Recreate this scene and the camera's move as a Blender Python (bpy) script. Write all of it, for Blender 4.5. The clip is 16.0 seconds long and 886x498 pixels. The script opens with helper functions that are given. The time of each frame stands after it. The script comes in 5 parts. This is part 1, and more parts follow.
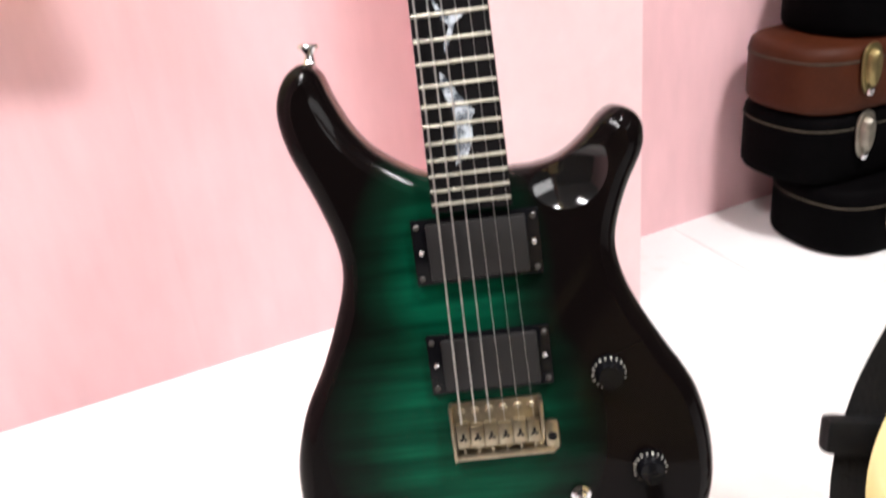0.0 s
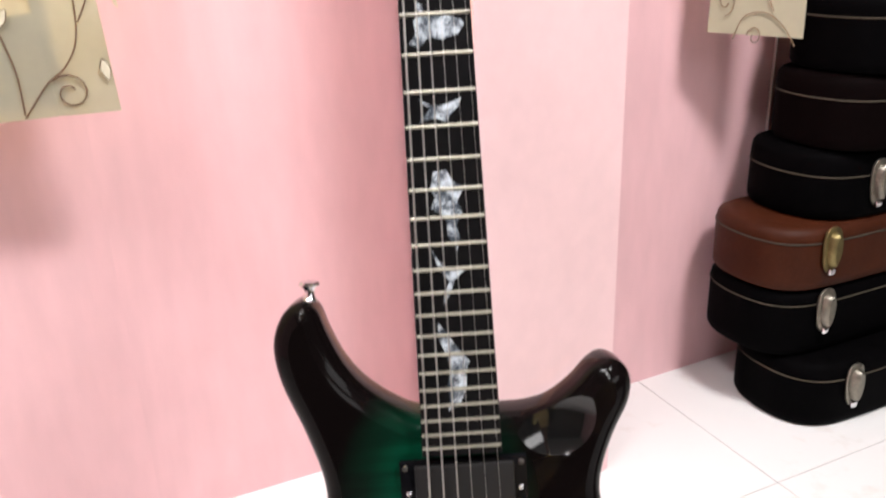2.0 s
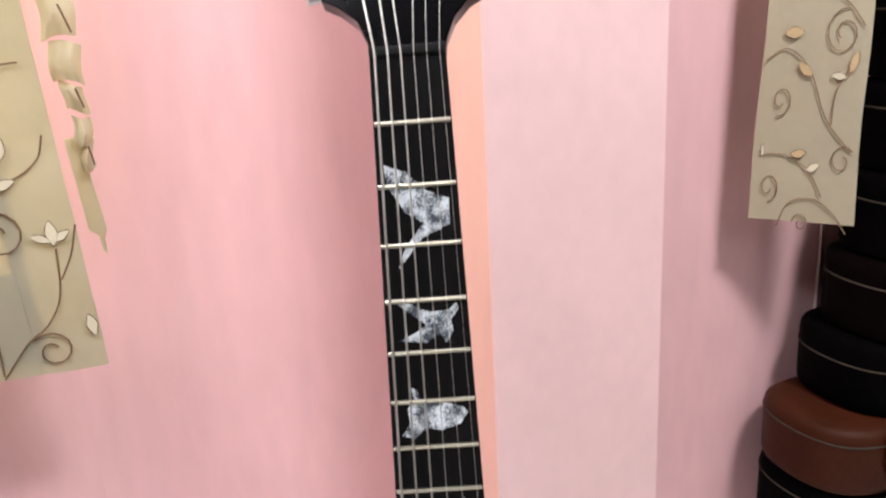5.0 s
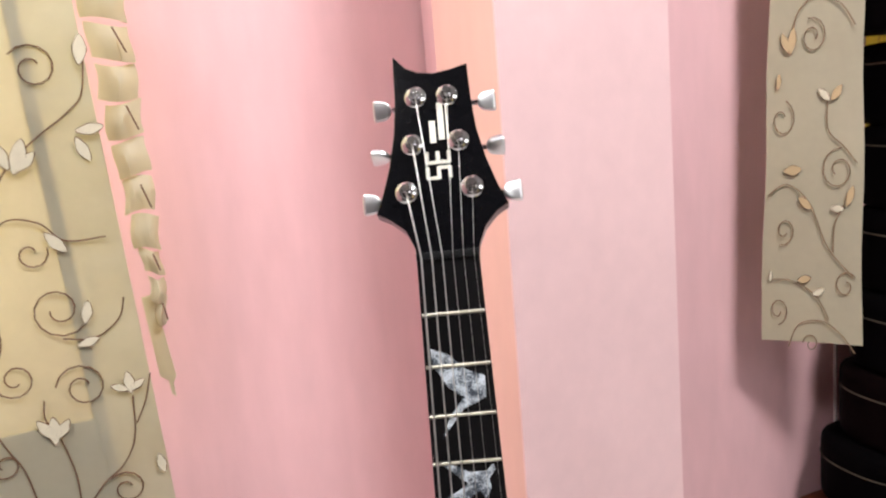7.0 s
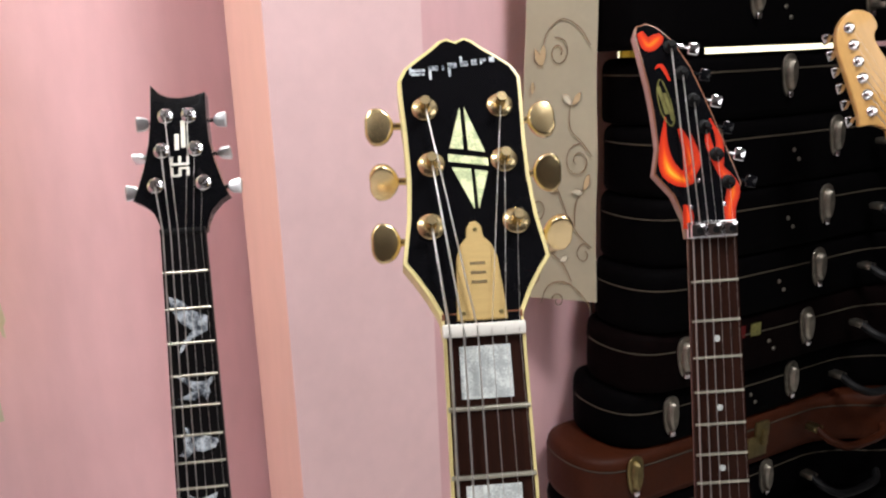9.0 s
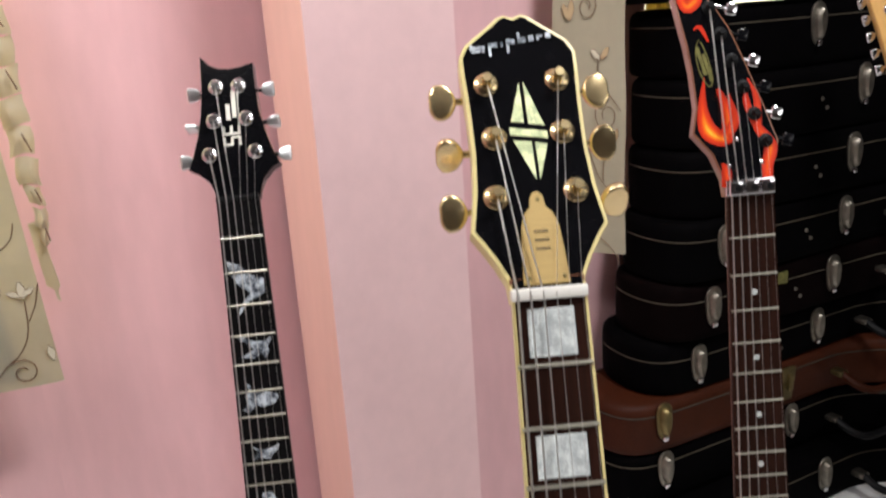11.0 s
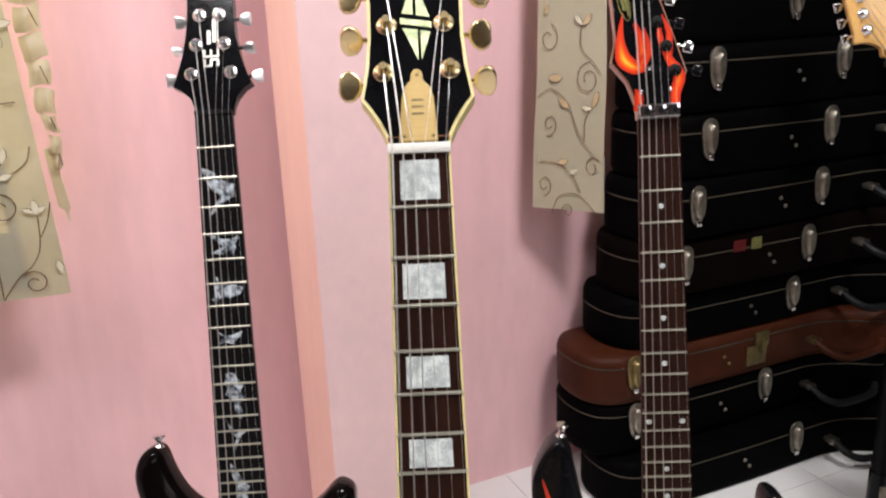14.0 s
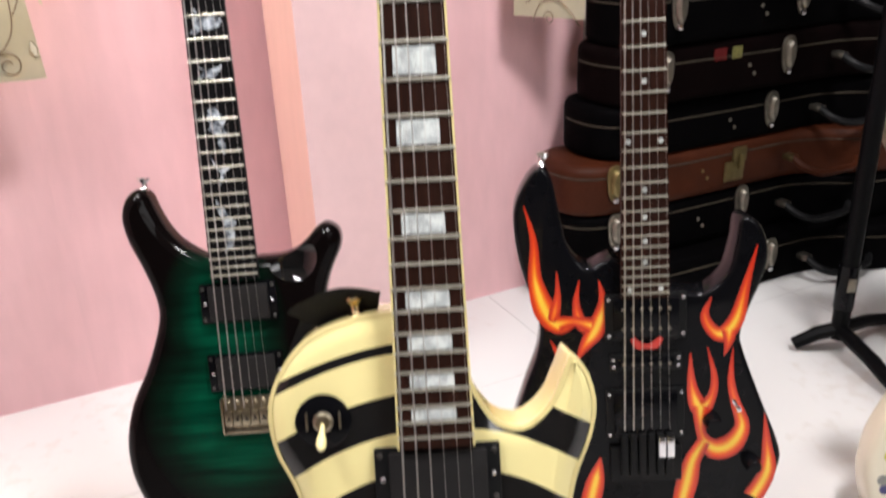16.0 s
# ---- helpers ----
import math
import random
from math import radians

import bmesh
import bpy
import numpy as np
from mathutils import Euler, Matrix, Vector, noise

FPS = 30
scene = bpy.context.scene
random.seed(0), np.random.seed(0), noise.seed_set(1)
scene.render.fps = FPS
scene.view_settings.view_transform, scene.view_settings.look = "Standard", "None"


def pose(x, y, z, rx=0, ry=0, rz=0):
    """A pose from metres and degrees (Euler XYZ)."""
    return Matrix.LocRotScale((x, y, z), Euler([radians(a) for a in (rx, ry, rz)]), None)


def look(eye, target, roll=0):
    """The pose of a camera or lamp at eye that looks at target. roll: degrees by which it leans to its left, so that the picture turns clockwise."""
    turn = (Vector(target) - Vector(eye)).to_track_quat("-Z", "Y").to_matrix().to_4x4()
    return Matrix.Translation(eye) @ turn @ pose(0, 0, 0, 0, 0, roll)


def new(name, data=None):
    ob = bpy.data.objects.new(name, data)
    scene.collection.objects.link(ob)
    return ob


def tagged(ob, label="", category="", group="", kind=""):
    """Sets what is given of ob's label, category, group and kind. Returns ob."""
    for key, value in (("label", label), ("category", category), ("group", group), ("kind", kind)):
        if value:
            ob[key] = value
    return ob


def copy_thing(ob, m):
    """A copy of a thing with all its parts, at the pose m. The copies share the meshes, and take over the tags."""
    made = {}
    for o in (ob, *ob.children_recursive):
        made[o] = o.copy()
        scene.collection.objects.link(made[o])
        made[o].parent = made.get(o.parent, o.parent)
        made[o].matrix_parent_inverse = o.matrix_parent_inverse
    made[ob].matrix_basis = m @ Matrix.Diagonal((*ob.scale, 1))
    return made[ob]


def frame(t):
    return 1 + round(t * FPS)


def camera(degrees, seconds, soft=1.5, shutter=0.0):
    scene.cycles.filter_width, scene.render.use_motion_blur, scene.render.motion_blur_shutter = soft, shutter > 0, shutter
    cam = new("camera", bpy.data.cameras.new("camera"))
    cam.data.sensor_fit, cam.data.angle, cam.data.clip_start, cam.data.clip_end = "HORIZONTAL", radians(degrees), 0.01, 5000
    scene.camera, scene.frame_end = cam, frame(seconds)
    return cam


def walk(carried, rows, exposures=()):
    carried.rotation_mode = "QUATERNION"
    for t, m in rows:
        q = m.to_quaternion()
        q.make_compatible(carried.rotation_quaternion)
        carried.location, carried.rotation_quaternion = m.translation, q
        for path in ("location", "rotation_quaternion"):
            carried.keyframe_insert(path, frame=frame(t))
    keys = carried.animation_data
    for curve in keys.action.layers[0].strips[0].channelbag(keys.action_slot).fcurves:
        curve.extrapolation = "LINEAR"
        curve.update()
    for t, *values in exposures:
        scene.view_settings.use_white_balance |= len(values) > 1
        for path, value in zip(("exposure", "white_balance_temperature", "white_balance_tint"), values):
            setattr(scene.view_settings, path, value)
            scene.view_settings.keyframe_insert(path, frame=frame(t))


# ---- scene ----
cam = camera(57.5, 16.0, soft=2.2, shutter=0.6)
PATH = [
    (0, 0.0076, 0.0517, 0.6804, 62.77, 5.88, 0.43),
    (0.5, 0.0010, 0.0588, 0.7015, 65.17, 3.23, 0.10),
    (1, -0.0000, 0.0544, 0.7099, 65.50, 1.81, 0.67),
    (1.5, -0.0129, 0.0785, 0.7375, 66.60, 1.33, 0.03),
    (2, -0.0094, 0.0866, 0.7869, 68.64, 1.93, -0.95),
    (2.5, -0.0103, 0.1094, 0.8239, 67.21, 2.62, -1.41),
    (3, 0.0034, 0.1601, 0.8441, 67.30, 2.14, -1.65),
    (3.5, 0.0070, 0.2007, 0.8604, 66.99, 1.22, 0.02),
    (4, 0.0097, 0.2310, 0.8844, 68.40, 1.88, 1.01),
    (4.5, 0.0089, 0.2375, 0.9232, 71.78, 3.60, 1.42),
    (5, 0.0175, 0.2302, 0.9436, 73.19, 2.99, 1.27),
    (5.2, 0.0193, 0.2255, 0.9541, 73.33, 3.53, 1.33),
    (7.3, 0.0174, 0.1309, 1.0226, 80.26, 4.60, 2.90),
    (7.5, 0.0190, 0.1116, 1.0257, 79.81, 3.88, 3.25),
    (8, 0.0492, 0.0319, 1.0362, 79.82, 2.71, 2.72),
    (8.5, 0.1507, -0.0472, 1.0466, 78.36, 0.27, -3.36),
    (8.7, 0.1823, -0.0679, 1.0556, 77.56, 1.26, -4.02),
    (10.8, 0.1673, -0.0921, 1.0939, 73.91, 4.21, -3.71),
    (11, 0.1541, -0.1004, 1.0866, 73.25, 3.60, -3.18),
    (11.5, 0.1703, -0.1236, 1.0773, 72.65, 2.76, -3.64),
    (12, 0.2124, -0.1792, 1.0699, 73.38, 0.86, 0.66),
    (12.5, 0.2510, -0.2137, 1.0627, 73.66, 1.79, 2.03),
    (13, 0.2592, -0.2257, 1.0548, 74.71, 2.57, 1.47),
    (13.5, 0.2448, -0.2254, 1.0365, 73.62, 2.68, 0.71),
    (14, 0.2433, -0.2221, 1.0246, 73.22, 2.14, -0.04),
    (14.5, 0.2481, -0.2412, 0.9913, 73.14, 2.64, -0.86),
    (15, 0.2403, -0.2644, 0.9304, 71.87, 2.10, -1.04),
    (15.5, 0.2367, -0.2832, 0.8863, 69.58, 2.55, -1.13),
    (16, 0.2341, -0.2963, 0.8387, 66.94, 2.38, -1.53),
]
EXPOSURES = [(0.0, 0.75), (1.0, 0.68), (1.5, 0.60), (2.5, 0.36), (4.0, 0.20), (5.0, 0.08), (7.5, -0.14), (8.5, -0.33), (11.0, -0.46), (12.5, -0.34), (14.5, -0.02), (16.0, 0.24)]
walk(cam, [(t, pose(*p)) for t, *p in PATH], EXPOSURES)


# ---- world and lamps ----
world = bpy.data.worlds.new("world")
scene.world = world
world.use_nodes = True
world.node_tree.nodes["Background"].inputs[0].default_value = (0.9, 0.93, 1.0, 1)
world.node_tree.nodes["Background"].inputs[1].default_value = 0.25


def area(name, eye, target, sx, sy, watts, colour):
    data = bpy.data.lights.new(name, "AREA")
    data.shape, data.size, data.size_y, data.energy, data.color = "RECTANGLE", sx, sy, watts, colour
    ob = new(name, data)
    ob.matrix_world = look(eye, target)
    return ob


area("ceiling_lamp", (0.92, 0.16, 2.52), (0.15, 1.0, 0.5), 0.42, 0.26, 48, (1.0, 0.98, 0.985))
# added fill from the left that brightens the peach pilaster side
area("left_fill", (-0.75, -0.05, 2.40), (0.1, 0.8, 0.3), 1.2, 0.12, 34, (1.0, 0.98, 0.985))
# added soft fill from the right rear, no fixture known there
area("right_fill", (2.20, -1.20, 2.05), (0.1, 1.1, 0.7), 2.0, 0.80, 18, (1.0, 0.98, 0.985))
area("window_daylight", (-0.954, 0.979, 1.40), (-0.30, -0.45, 1.2), 1.0, 1.15, 11, (1.0, 0.97, 0.80))

# ---- materials ----
def mat(name, base, rough=0.5, metal=0.0, coat=0.0, vary=0.12, scale=8.0, bump=0.0, bump_scale=60.0, stretch=(1, 1, 1), second=None, spec=0.5):
    """A principled surface with colour variation at two scales and a fine relief."""
    m = bpy.data.materials.new(name)
    m.use_nodes = True
    nt = m.node_tree
    b = nt.nodes["Principled BSDF"]
    b.inputs["Roughness"].default_value, b.inputs["Metallic"].default_value = rough, metal
    b.inputs["Coat Weight"].default_value, b.inputs["Coat Roughness"].default_value = coat, 0.03
    b.inputs["Specular IOR Level"].default_value = spec
    tc = nt.nodes.new("ShaderNodeTexCoord")
    mp = nt.nodes.new("ShaderNodeMapping")
    mp.inputs["Scale"].default_value = stretch
    nt.links.new(tc.outputs["Object"], mp.inputs[0])
    n1, n2 = nt.nodes.new("ShaderNodeTexNoise"), nt.nodes.new("ShaderNodeTexNoise")
    n1.inputs["Scale"].default_value, n2.inputs["Scale"].default_value = scale, scale * 9
    n1.inputs["Detail"].default_value = n2.inputs["Detail"].default_value = 4
    add = nt.nodes.new("ShaderNodeMix")
    add.inputs[0].default_value = 0.4
    for k, n in ((2, n1), (3, n2)):
        nt.links.new(mp.outputs[0], n.inputs[0])
        nt.links.new(n.outputs[0], add.inputs[k])
    ramp = nt.nodes.new("ShaderNodeValToRGB")
    dark = [c * (1 - vary) for c in base] if second is None else second
    ramp.color_ramp.elements[0].position, ramp.color_ramp.elements[1].position = 0.33, 0.67
    ramp.color_ramp.elements[0].color = (*dark, 1)
    ramp.color_ramp.elements[1].color = (*[min(1, c * (1 + vary * 0.4)) for c in base], 1)
    nt.links.new(add.outputs[0], ramp.inputs[0])
    nt.links.new(ramp.outputs[0], b.inputs["Base Color"])
    if bump:
        bn, nb = nt.nodes.new("ShaderNodeBump"), nt.nodes.new("ShaderNodeTexNoise")
        nb.inputs["Scale"].default_value, nb.inputs["Detail"].default_value = bump_scale, 3
        nt.links.new(mp.outputs[0], nb.inputs[0])
        nt.links.new(nb.outputs[0], bn.inputs["Height"])
        bn.inputs["Strength"].default_value, bn.inputs["Distance"].default_value = bump, 0.002
        nt.links.new(bn.outputs[0], b.inputs["Normal"])
    return m


def math_node(nt, op, a, b=None, c=None):
    n = nt.nodes.new("ShaderNodeMath")
    n.operation = op
    for k, v in enumerate((a, b, c)):
        if v is None:
            continue
        if isinstance(v, (int, float)):
            n.inputs[k].default_value = v
        else:
            nt.links.new(v, n.inputs[k])
    return n.outputs[0]


def object_xyz(nt):
    tc, sp = nt.nodes.new("ShaderNodeTexCoord"), nt.nodes.new("ShaderNodeSeparateXYZ")
    nt.links.new(tc.outputs["Object"], sp.inputs[0])
    return tc.outputs["Object"], sp.outputs


def ramp_node(nt, value, stops, mode="LINEAR"):
    r = nt.nodes.new("ShaderNodeValToRGB")
    r.color_ramp.interpolation = mode
    e = r.color_ramp.elements
    while len(e) < len(stops):
        e.new(0.5)
    for k, (p, c) in enumerate(stops):
        e[k].position, e[k].color = p, (*c, 1)
    nt.links.new(value, r.inputs[0])
    return r.outputs[0]


def pearl(name, base, tint):
    m = mat(name, base, 0.25, 0.0, 0.3, vary=0.5, scale=110, second=tint)
    for n in m.node_tree.nodes:
        if n.bl_idname == "ShaderNodeValToRGB":
            n.color_ramp.elements[0].position, n.color_ramp.elements[1].position = 0.44, 0.57
    return m


PINK = mat("pink_gloss_paint", (0.80, 0.495, 0.515), 0.32, vary=0.13, scale=3.4, bump=0.25, bump_scale=9, stretch=(1, 1, 0.28))
PEACH = mat("peach_gloss_paint", (0.82, 0.51, 0.44), 0.34, vary=0.08, scale=5, bump=0.2, bump_scale=9, stretch=(1, 1, 0.25))
PALE = mat("pale_pink_paint", (0.84, 0.58, 0.585), 0.4, vary=0.08, scale=4, bump=0.35, bump_scale=14)
# for unseen walls: dark only so that black lacquer mirrors little light
DARK_WALL = mat("dark_unseen_wall", (0.05, 0.04, 0.035), 0.6, vary=0.3, scale=2)
CEIL = mat("grey_ceiling_boards", (0.20, 0.19, 0.185), 0.8)
TILE = mat("cream_floor_tile", (0.72, 0.71, 0.70), 0.3, vary=0.03, scale=3.6, second=(0.63, 0.59, 0.55), bump=0.02)
TILE.node_tree.nodes["Color Ramp"].color_ramp.elements[0].position = 0.30
TILE.node_tree.nodes["Color Ramp"].color_ramp.elements[1].position = 0.44
GROUT = mat("floor_grout", (0.63, 0.60, 0.58), 0.8)
BLACK_GLOSS = mat("black_lacquer", (0.004, 0.004, 0.005), 0.12, coat=0.12, vary=0.3, spec=0.08)
SCOOP_GLOSS = mat("black_clear_lacquer", (0.004, 0.004, 0.004), 0.10, coat=0.5, vary=0.3)
BLACK_PLASTIC = mat("black_plastic", (0.006, 0.006, 0.0065), 0.5, spec=0.15, vary=0.2, scale=30, bump=0.03)
STAND_BLACK = mat("black_stand_enamel", (0.0025, 0.0025, 0.003), 0.45, spec=0.08, vary=0.3, scale=30)
SATIN_BLACK = mat("satin_black_cover", (0.014, 0.013, 0.013), 0.5, spec=0.25, vary=0.15, scale=40)
STRAP_BLACK = mat("black_webbing", (0.015, 0.015, 0.016), 0.85, vary=0.3, scale=80, bump=0.5, bump_scale=600)
EBONY = mat("ebony_fretboard", (0.005, 0.0045, 0.005), 0.45, spec=0.12, vary=0.4, scale=30, stretch=(6, 0.6, 6), bump=0.05, bump_scale=200)
ROSE = mat("rosewood_fretboard", (0.026, 0.0085, 0.005), 0.55, spec=0.10, vary=0.5, scale=30, stretch=(8, 0.5, 8), bump=0.08, bump_scale=200)
MAPLE = mat("amber_maple", (0.62, 0.36, 0.12), 0.3, coat=0.6, vary=0.15, scale=14, stretch=(5, 0.6, 5))
BROWN_WOOD = mat("brown_neck_wood", (0.22, 0.09, 0.05), 0.3, coat=0.5, vary=0.25, scale=20, stretch=(6, 0.5, 6))
CREAM = mat("cream_lacquer", (0.86, 0.76, 0.36), 0.15, coat=0.8, vary=0.04)
BINDING = mat("cream_binding", (0.74, 0.63, 0.29), 0.3, vary=0.06)
BONE = mat("white_bone", (0.8, 0.78, 0.72), 0.35, vary=0.05)
FRET = mat("nickel_fret", (0.50, 0.48, 0.40), 0.38, 1.0, vary=0.15, scale=60)
STEEL = mat("string_steel", (0.74, 0.72, 0.68), 0.36, 0.92, vary=0.1, scale=200)
CHROME = mat("chrome", (0.8, 0.8, 0.82), 0.1, 1.0, vary=0.05)
DARK_SCREW = mat("dark_oxidised_screw", (0.10, 0.095, 0.09), 0.4, 1.0, vary=0.3, scale=80)
WORN_NICKEL = mat("aged_nickel_bridge", (0.38, 0.33, 0.24), 0.36, 1.0, vary=0.35, scale=60)
GOLD = mat("gold_plate", (0.80, 0.63, 0.35), 0.26, 1.0, vary=0.1, scale=40)
GOLD_SATIN = mat("brushed_gold_cover", (0.46, 0.32, 0.12), 0.5, 0.3, vary=0.12, scale=60, stretch=(1, 8, 1))
PEARL = pearl("pearl_inlay", (0.50, 0.55, 0.60), (0.05, 0.06, 0.075))
PEARL_WHITE = pearl("white_pearl_block", (0.66, 0.70, 0.68), (0.46, 0.50, 0.50))
PEARL_GREEN = pearl("green_pearl_inlay", (0.72, 0.76, 0.44), (0.45, 0.52, 0.30))
SATIN_NICKEL = mat("satin_nickel_button", (0.86, 0.86, 0.88), 0.34, 1.0, vary=0.06, scale=60)
SILVER_INK = mat("silver_ink", (0.66, 0.64, 0.56), 0.4, 0.3, vary=0.1)
TOLEX = mat("black_tolex", (0.0013, 0.0011, 0.0013), 0.65, spec=0.02, vary=0.4, scale=40, bump=0.35, bump_scale=420)
TOLEX_MAROON = mat("dark_maroon_tolex", (0.0030, 0.0014, 0.0014), 0.65, spec=0.02, vary=0.4, scale=40, bump=0.35, bump_scale=420)
TOLEX_BROWN = mat("tan_brown_leatherette", (0.045, 0.011, 0.004), 0.5, spec=0.12, vary=0.3, scale=18, bump=0.3, bump_scale=320)
PIPING = mat("cream_piping", (0.056, 0.045, 0.032), 0.75, spec=0.2, vary=0.45, scale=160)
BRASS_OLD = mat("tarnished_brass", (0.25, 0.20, 0.09), 0.45, 1.0, vary=0.4, scale=60)
LATCH = mat("dull_nickel_latch", (0.29, 0.265, 0.22), 0.42, 1.0, vary=0.4, scale=60)
EMBROIDERY_TAN = mat("tan_embroidery", (0.24, 0.15, 0.085), 0.8, vary=0.2, scale=300)
EMBROIDERY = mat("brown_embroidery", (0.15, 0.08, 0.045), 0.8, vary=0.2, scale=300)
PETAL = mat("ivory_petal_applique", (0.62, 0.56, 0.42), 0.6, vary=0.1, scale=120)
PETAL_TAN = mat("tan_petal_applique", (0.5, 0.36, 0.2), 0.6, vary=0.1, scale=120)
YELLOW_WRAP = mat("yellow_plastic_wrap", (0.72, 0.62, 0.22), 0.35, vary=0.2, scale=12)
WHITE_GUITAR = mat("cream_white_lacquer", (0.72, 0.66, 0.52), 0.25, coat=0.6, vary=0.05)
RED_PAINT = mat("red_paint", (0.55, 0.03, 0.02), 0.3, coat=0.6, vary=0.1)
CORD = mat("grey_cord", (0.55, 0.5, 0.5), 0.6)
OLIVE = mat("olive_sticker", (0.16, 0.15, 0.05), 0.7, spec=0.1, vary=0.5, scale=150)
YELLOW_DOT = mat("yellow_paint", (0.5, 0.46, 0.06), 0.3, coat=0.4)
RED_STICKER = mat("faded_red_sticker", (0.10, 0.01, 0.01), 0.7, spec=0.1, vary=0.5, scale=150)
BLUE_DOT = mat("navy_paint", (0.03, 0.03, 0.14), 0.3, coat=0.5)
GREY_DOT = mat("grey_paint", (0.2, 0.2, 0.18), 0.3, coat=0.5)


def burst_green():
    """Flamed maple under a green lacquer that runs to black at the rim."""
    m = mat("green_burst_flame_maple", (0.01, 0.1, 0.05), 0.12, coat=0.07, spec=0.05)
    nt = m.node_tree
    co, (x, y, z) = object_xyz(nt)

    def oval(cx, cy, rx, ry):
        dx = math_node(nt, "DIVIDE", math_node(nt, "SUBTRACT", x, cx), rx)
        dy = math_node(nt, "DIVIDE", math_node(nt, "SUBTRACT", y, cy), ry)
        return math_node(nt, "SQRT", math_node(nt, "ADD", math_node(nt, "MULTIPLY", dx, dx), math_node(nt, "MULTIPLY", dy, dy)))
    d = math_node(nt, "SMOOTH_MIN", oval(-0.026, -0.655, 0.122, 0.140), oval(-0.020, -0.53, 0.084, 0.125), 0.25)
    mp, wv = nt.nodes.new("ShaderNodeMapping"), nt.nodes.new("ShaderNodeTexNoise")
    mp.inputs["Scale"].default_value = (7, 95, 1)
    nt.links.new(co, mp.inputs[0])
    nt.links.new(mp.outputs[0], wv.inputs[0])
    wv.inputs["Scale"].default_value, wv.inputs["Detail"].default_value = 1.0, 3
    flame = ramp_node(nt, wv.outputs[0], ((0.3, (0.0, 0.020, 0.010)), (0.7, (0.002, 0.072, 0.036))))
    mask = ramp_node(nt, d, ((0.36, (1, 1, 1)), (0.62, (0.27, 0.27, 0.27)), (0.87, (0, 0, 0))))
    mix = nt.nodes.new("ShaderNodeMix")
    mix.data_type = "RGBA"
    nt.links.new(mask, mix.inputs[0])
    mix.inputs[6].default_value = (0.003, 0.002, 0.002, 1)
    nt.links.new(flame, mix.inputs[7])
    nt.links.new(mix.outputs[2], nt.nodes["Principled BSDF"].inputs["Base Color"])
    return m


def bullseye():
    """Cream lacquer with black rings round the middle of the body."""
    m = mat("bullseye_lacquer", (0.8, 0.7, 0.3), 0.14, coat=0.8)
    nt = m.node_tree
    co, (x, y, z) = object_xyz(nt)
    dy = math_node(nt, "ADD", y, 0.633)
    r = math_node(nt, "SQRT", math_node(nt, "ADD", math_node(nt, "MULTIPLY", x, x), math_node(nt, "MULTIPLY", dy, dy)))
    horn = math_node(nt, "MULTIPLY", math_node(nt, "GREATER_THAN", x, 0.06), math_node(nt, "GREATER_THAN", r, 0.232))
    r = math_node(nt, "ADD", r, math_node(nt, "MULTIPLY", horn, 0.02))
    c, k = (0.86, 0.76, 0.36), (0.008, 0.008, 0.008)
    stops = [(0.0, k), (0.12, c), (0.25, k), (0.37, c), (0.50, k), (0.615, c), (0.727, k), (0.836, c), (0.957, k), (0.984, c)]
    col = ramp_node(nt, math_node(nt, "MULTIPLY", r, 4.0), stops, "CONSTANT")
    nt.links.new(col, nt.nodes["Principled BSDF"].inputs["Base Color"])
    return m


def flame_paint():
    """Airbrushed flame: red at the rim, yellow in the heart (the heat stored along each tongue)."""
    m = mat("airbrushed_flame", (0.7, 0.1, 0.02), 0.25, coat=0.25)
    nt = m.node_tree
    at, sx = nt.nodes.new("ShaderNodeUVMap"), nt.nodes.new("ShaderNodeSeparateXYZ")
    at.uv_map = "heat"
    nt.links.new(at.outputs[0], sx.inputs[0])
    nz = nt.nodes.new("ShaderNodeTexNoise")
    nz.inputs["Scale"].default_value = 60
    v = math_node(nt, "ADD", sx.outputs[0], math_node(nt, "MULTIPLY", math_node(nt, "SUBTRACT", nz.outputs[0], 0.5), 0.25))
    col = ramp_node(nt, v, ((0.0, (0.45, 0.02, 0.008)), (0.32, (0.66, 0.05, 0.010)), (0.58, (0.82, 0.20, 0.012)), (0.85, (0.88, 0.56, 0.05))))
    nt.links.new(col, nt.nodes["Principled BSDF"].inputs["Base Color"])
    return m


def curtain_cloth(name, base):
    m = mat(name, base, 0.48, vary=0.12, scale=9, bump=0.9, bump_scale=26)
    nt = m.node_tree
    b = nt.nodes["Principled BSDF"]
    tr, mx = nt.nodes.new("ShaderNodeBsdfTranslucent"), nt.nodes.new("ShaderNodeMixShader")
    tr.inputs[0].default_value = (0.9, 0.83, 0.56, 1)
    mx.inputs[0].default_value = 0.35
    nt.links.new(b.outputs[0], mx.inputs[1])
    nt.links.new(tr.outputs[0], mx.inputs[2])
    nt.links.new(mx.outputs[0], nt.nodes["Material Output"].inputs[0])
    return m


GREEN_BURST, BULLSEYE, FLAME = burst_green(), bullseye(), flame_paint()
CLOTH = curtain_cloth("olive_beige_curtain", (0.50, 0.455, 0.345))
# same cloth, coloured darker where wall instead of window stands behind it
CLOTH_UNLIT = curtain_cloth("olive_beige_unlit_band", (0.42, 0.40, 0.315))

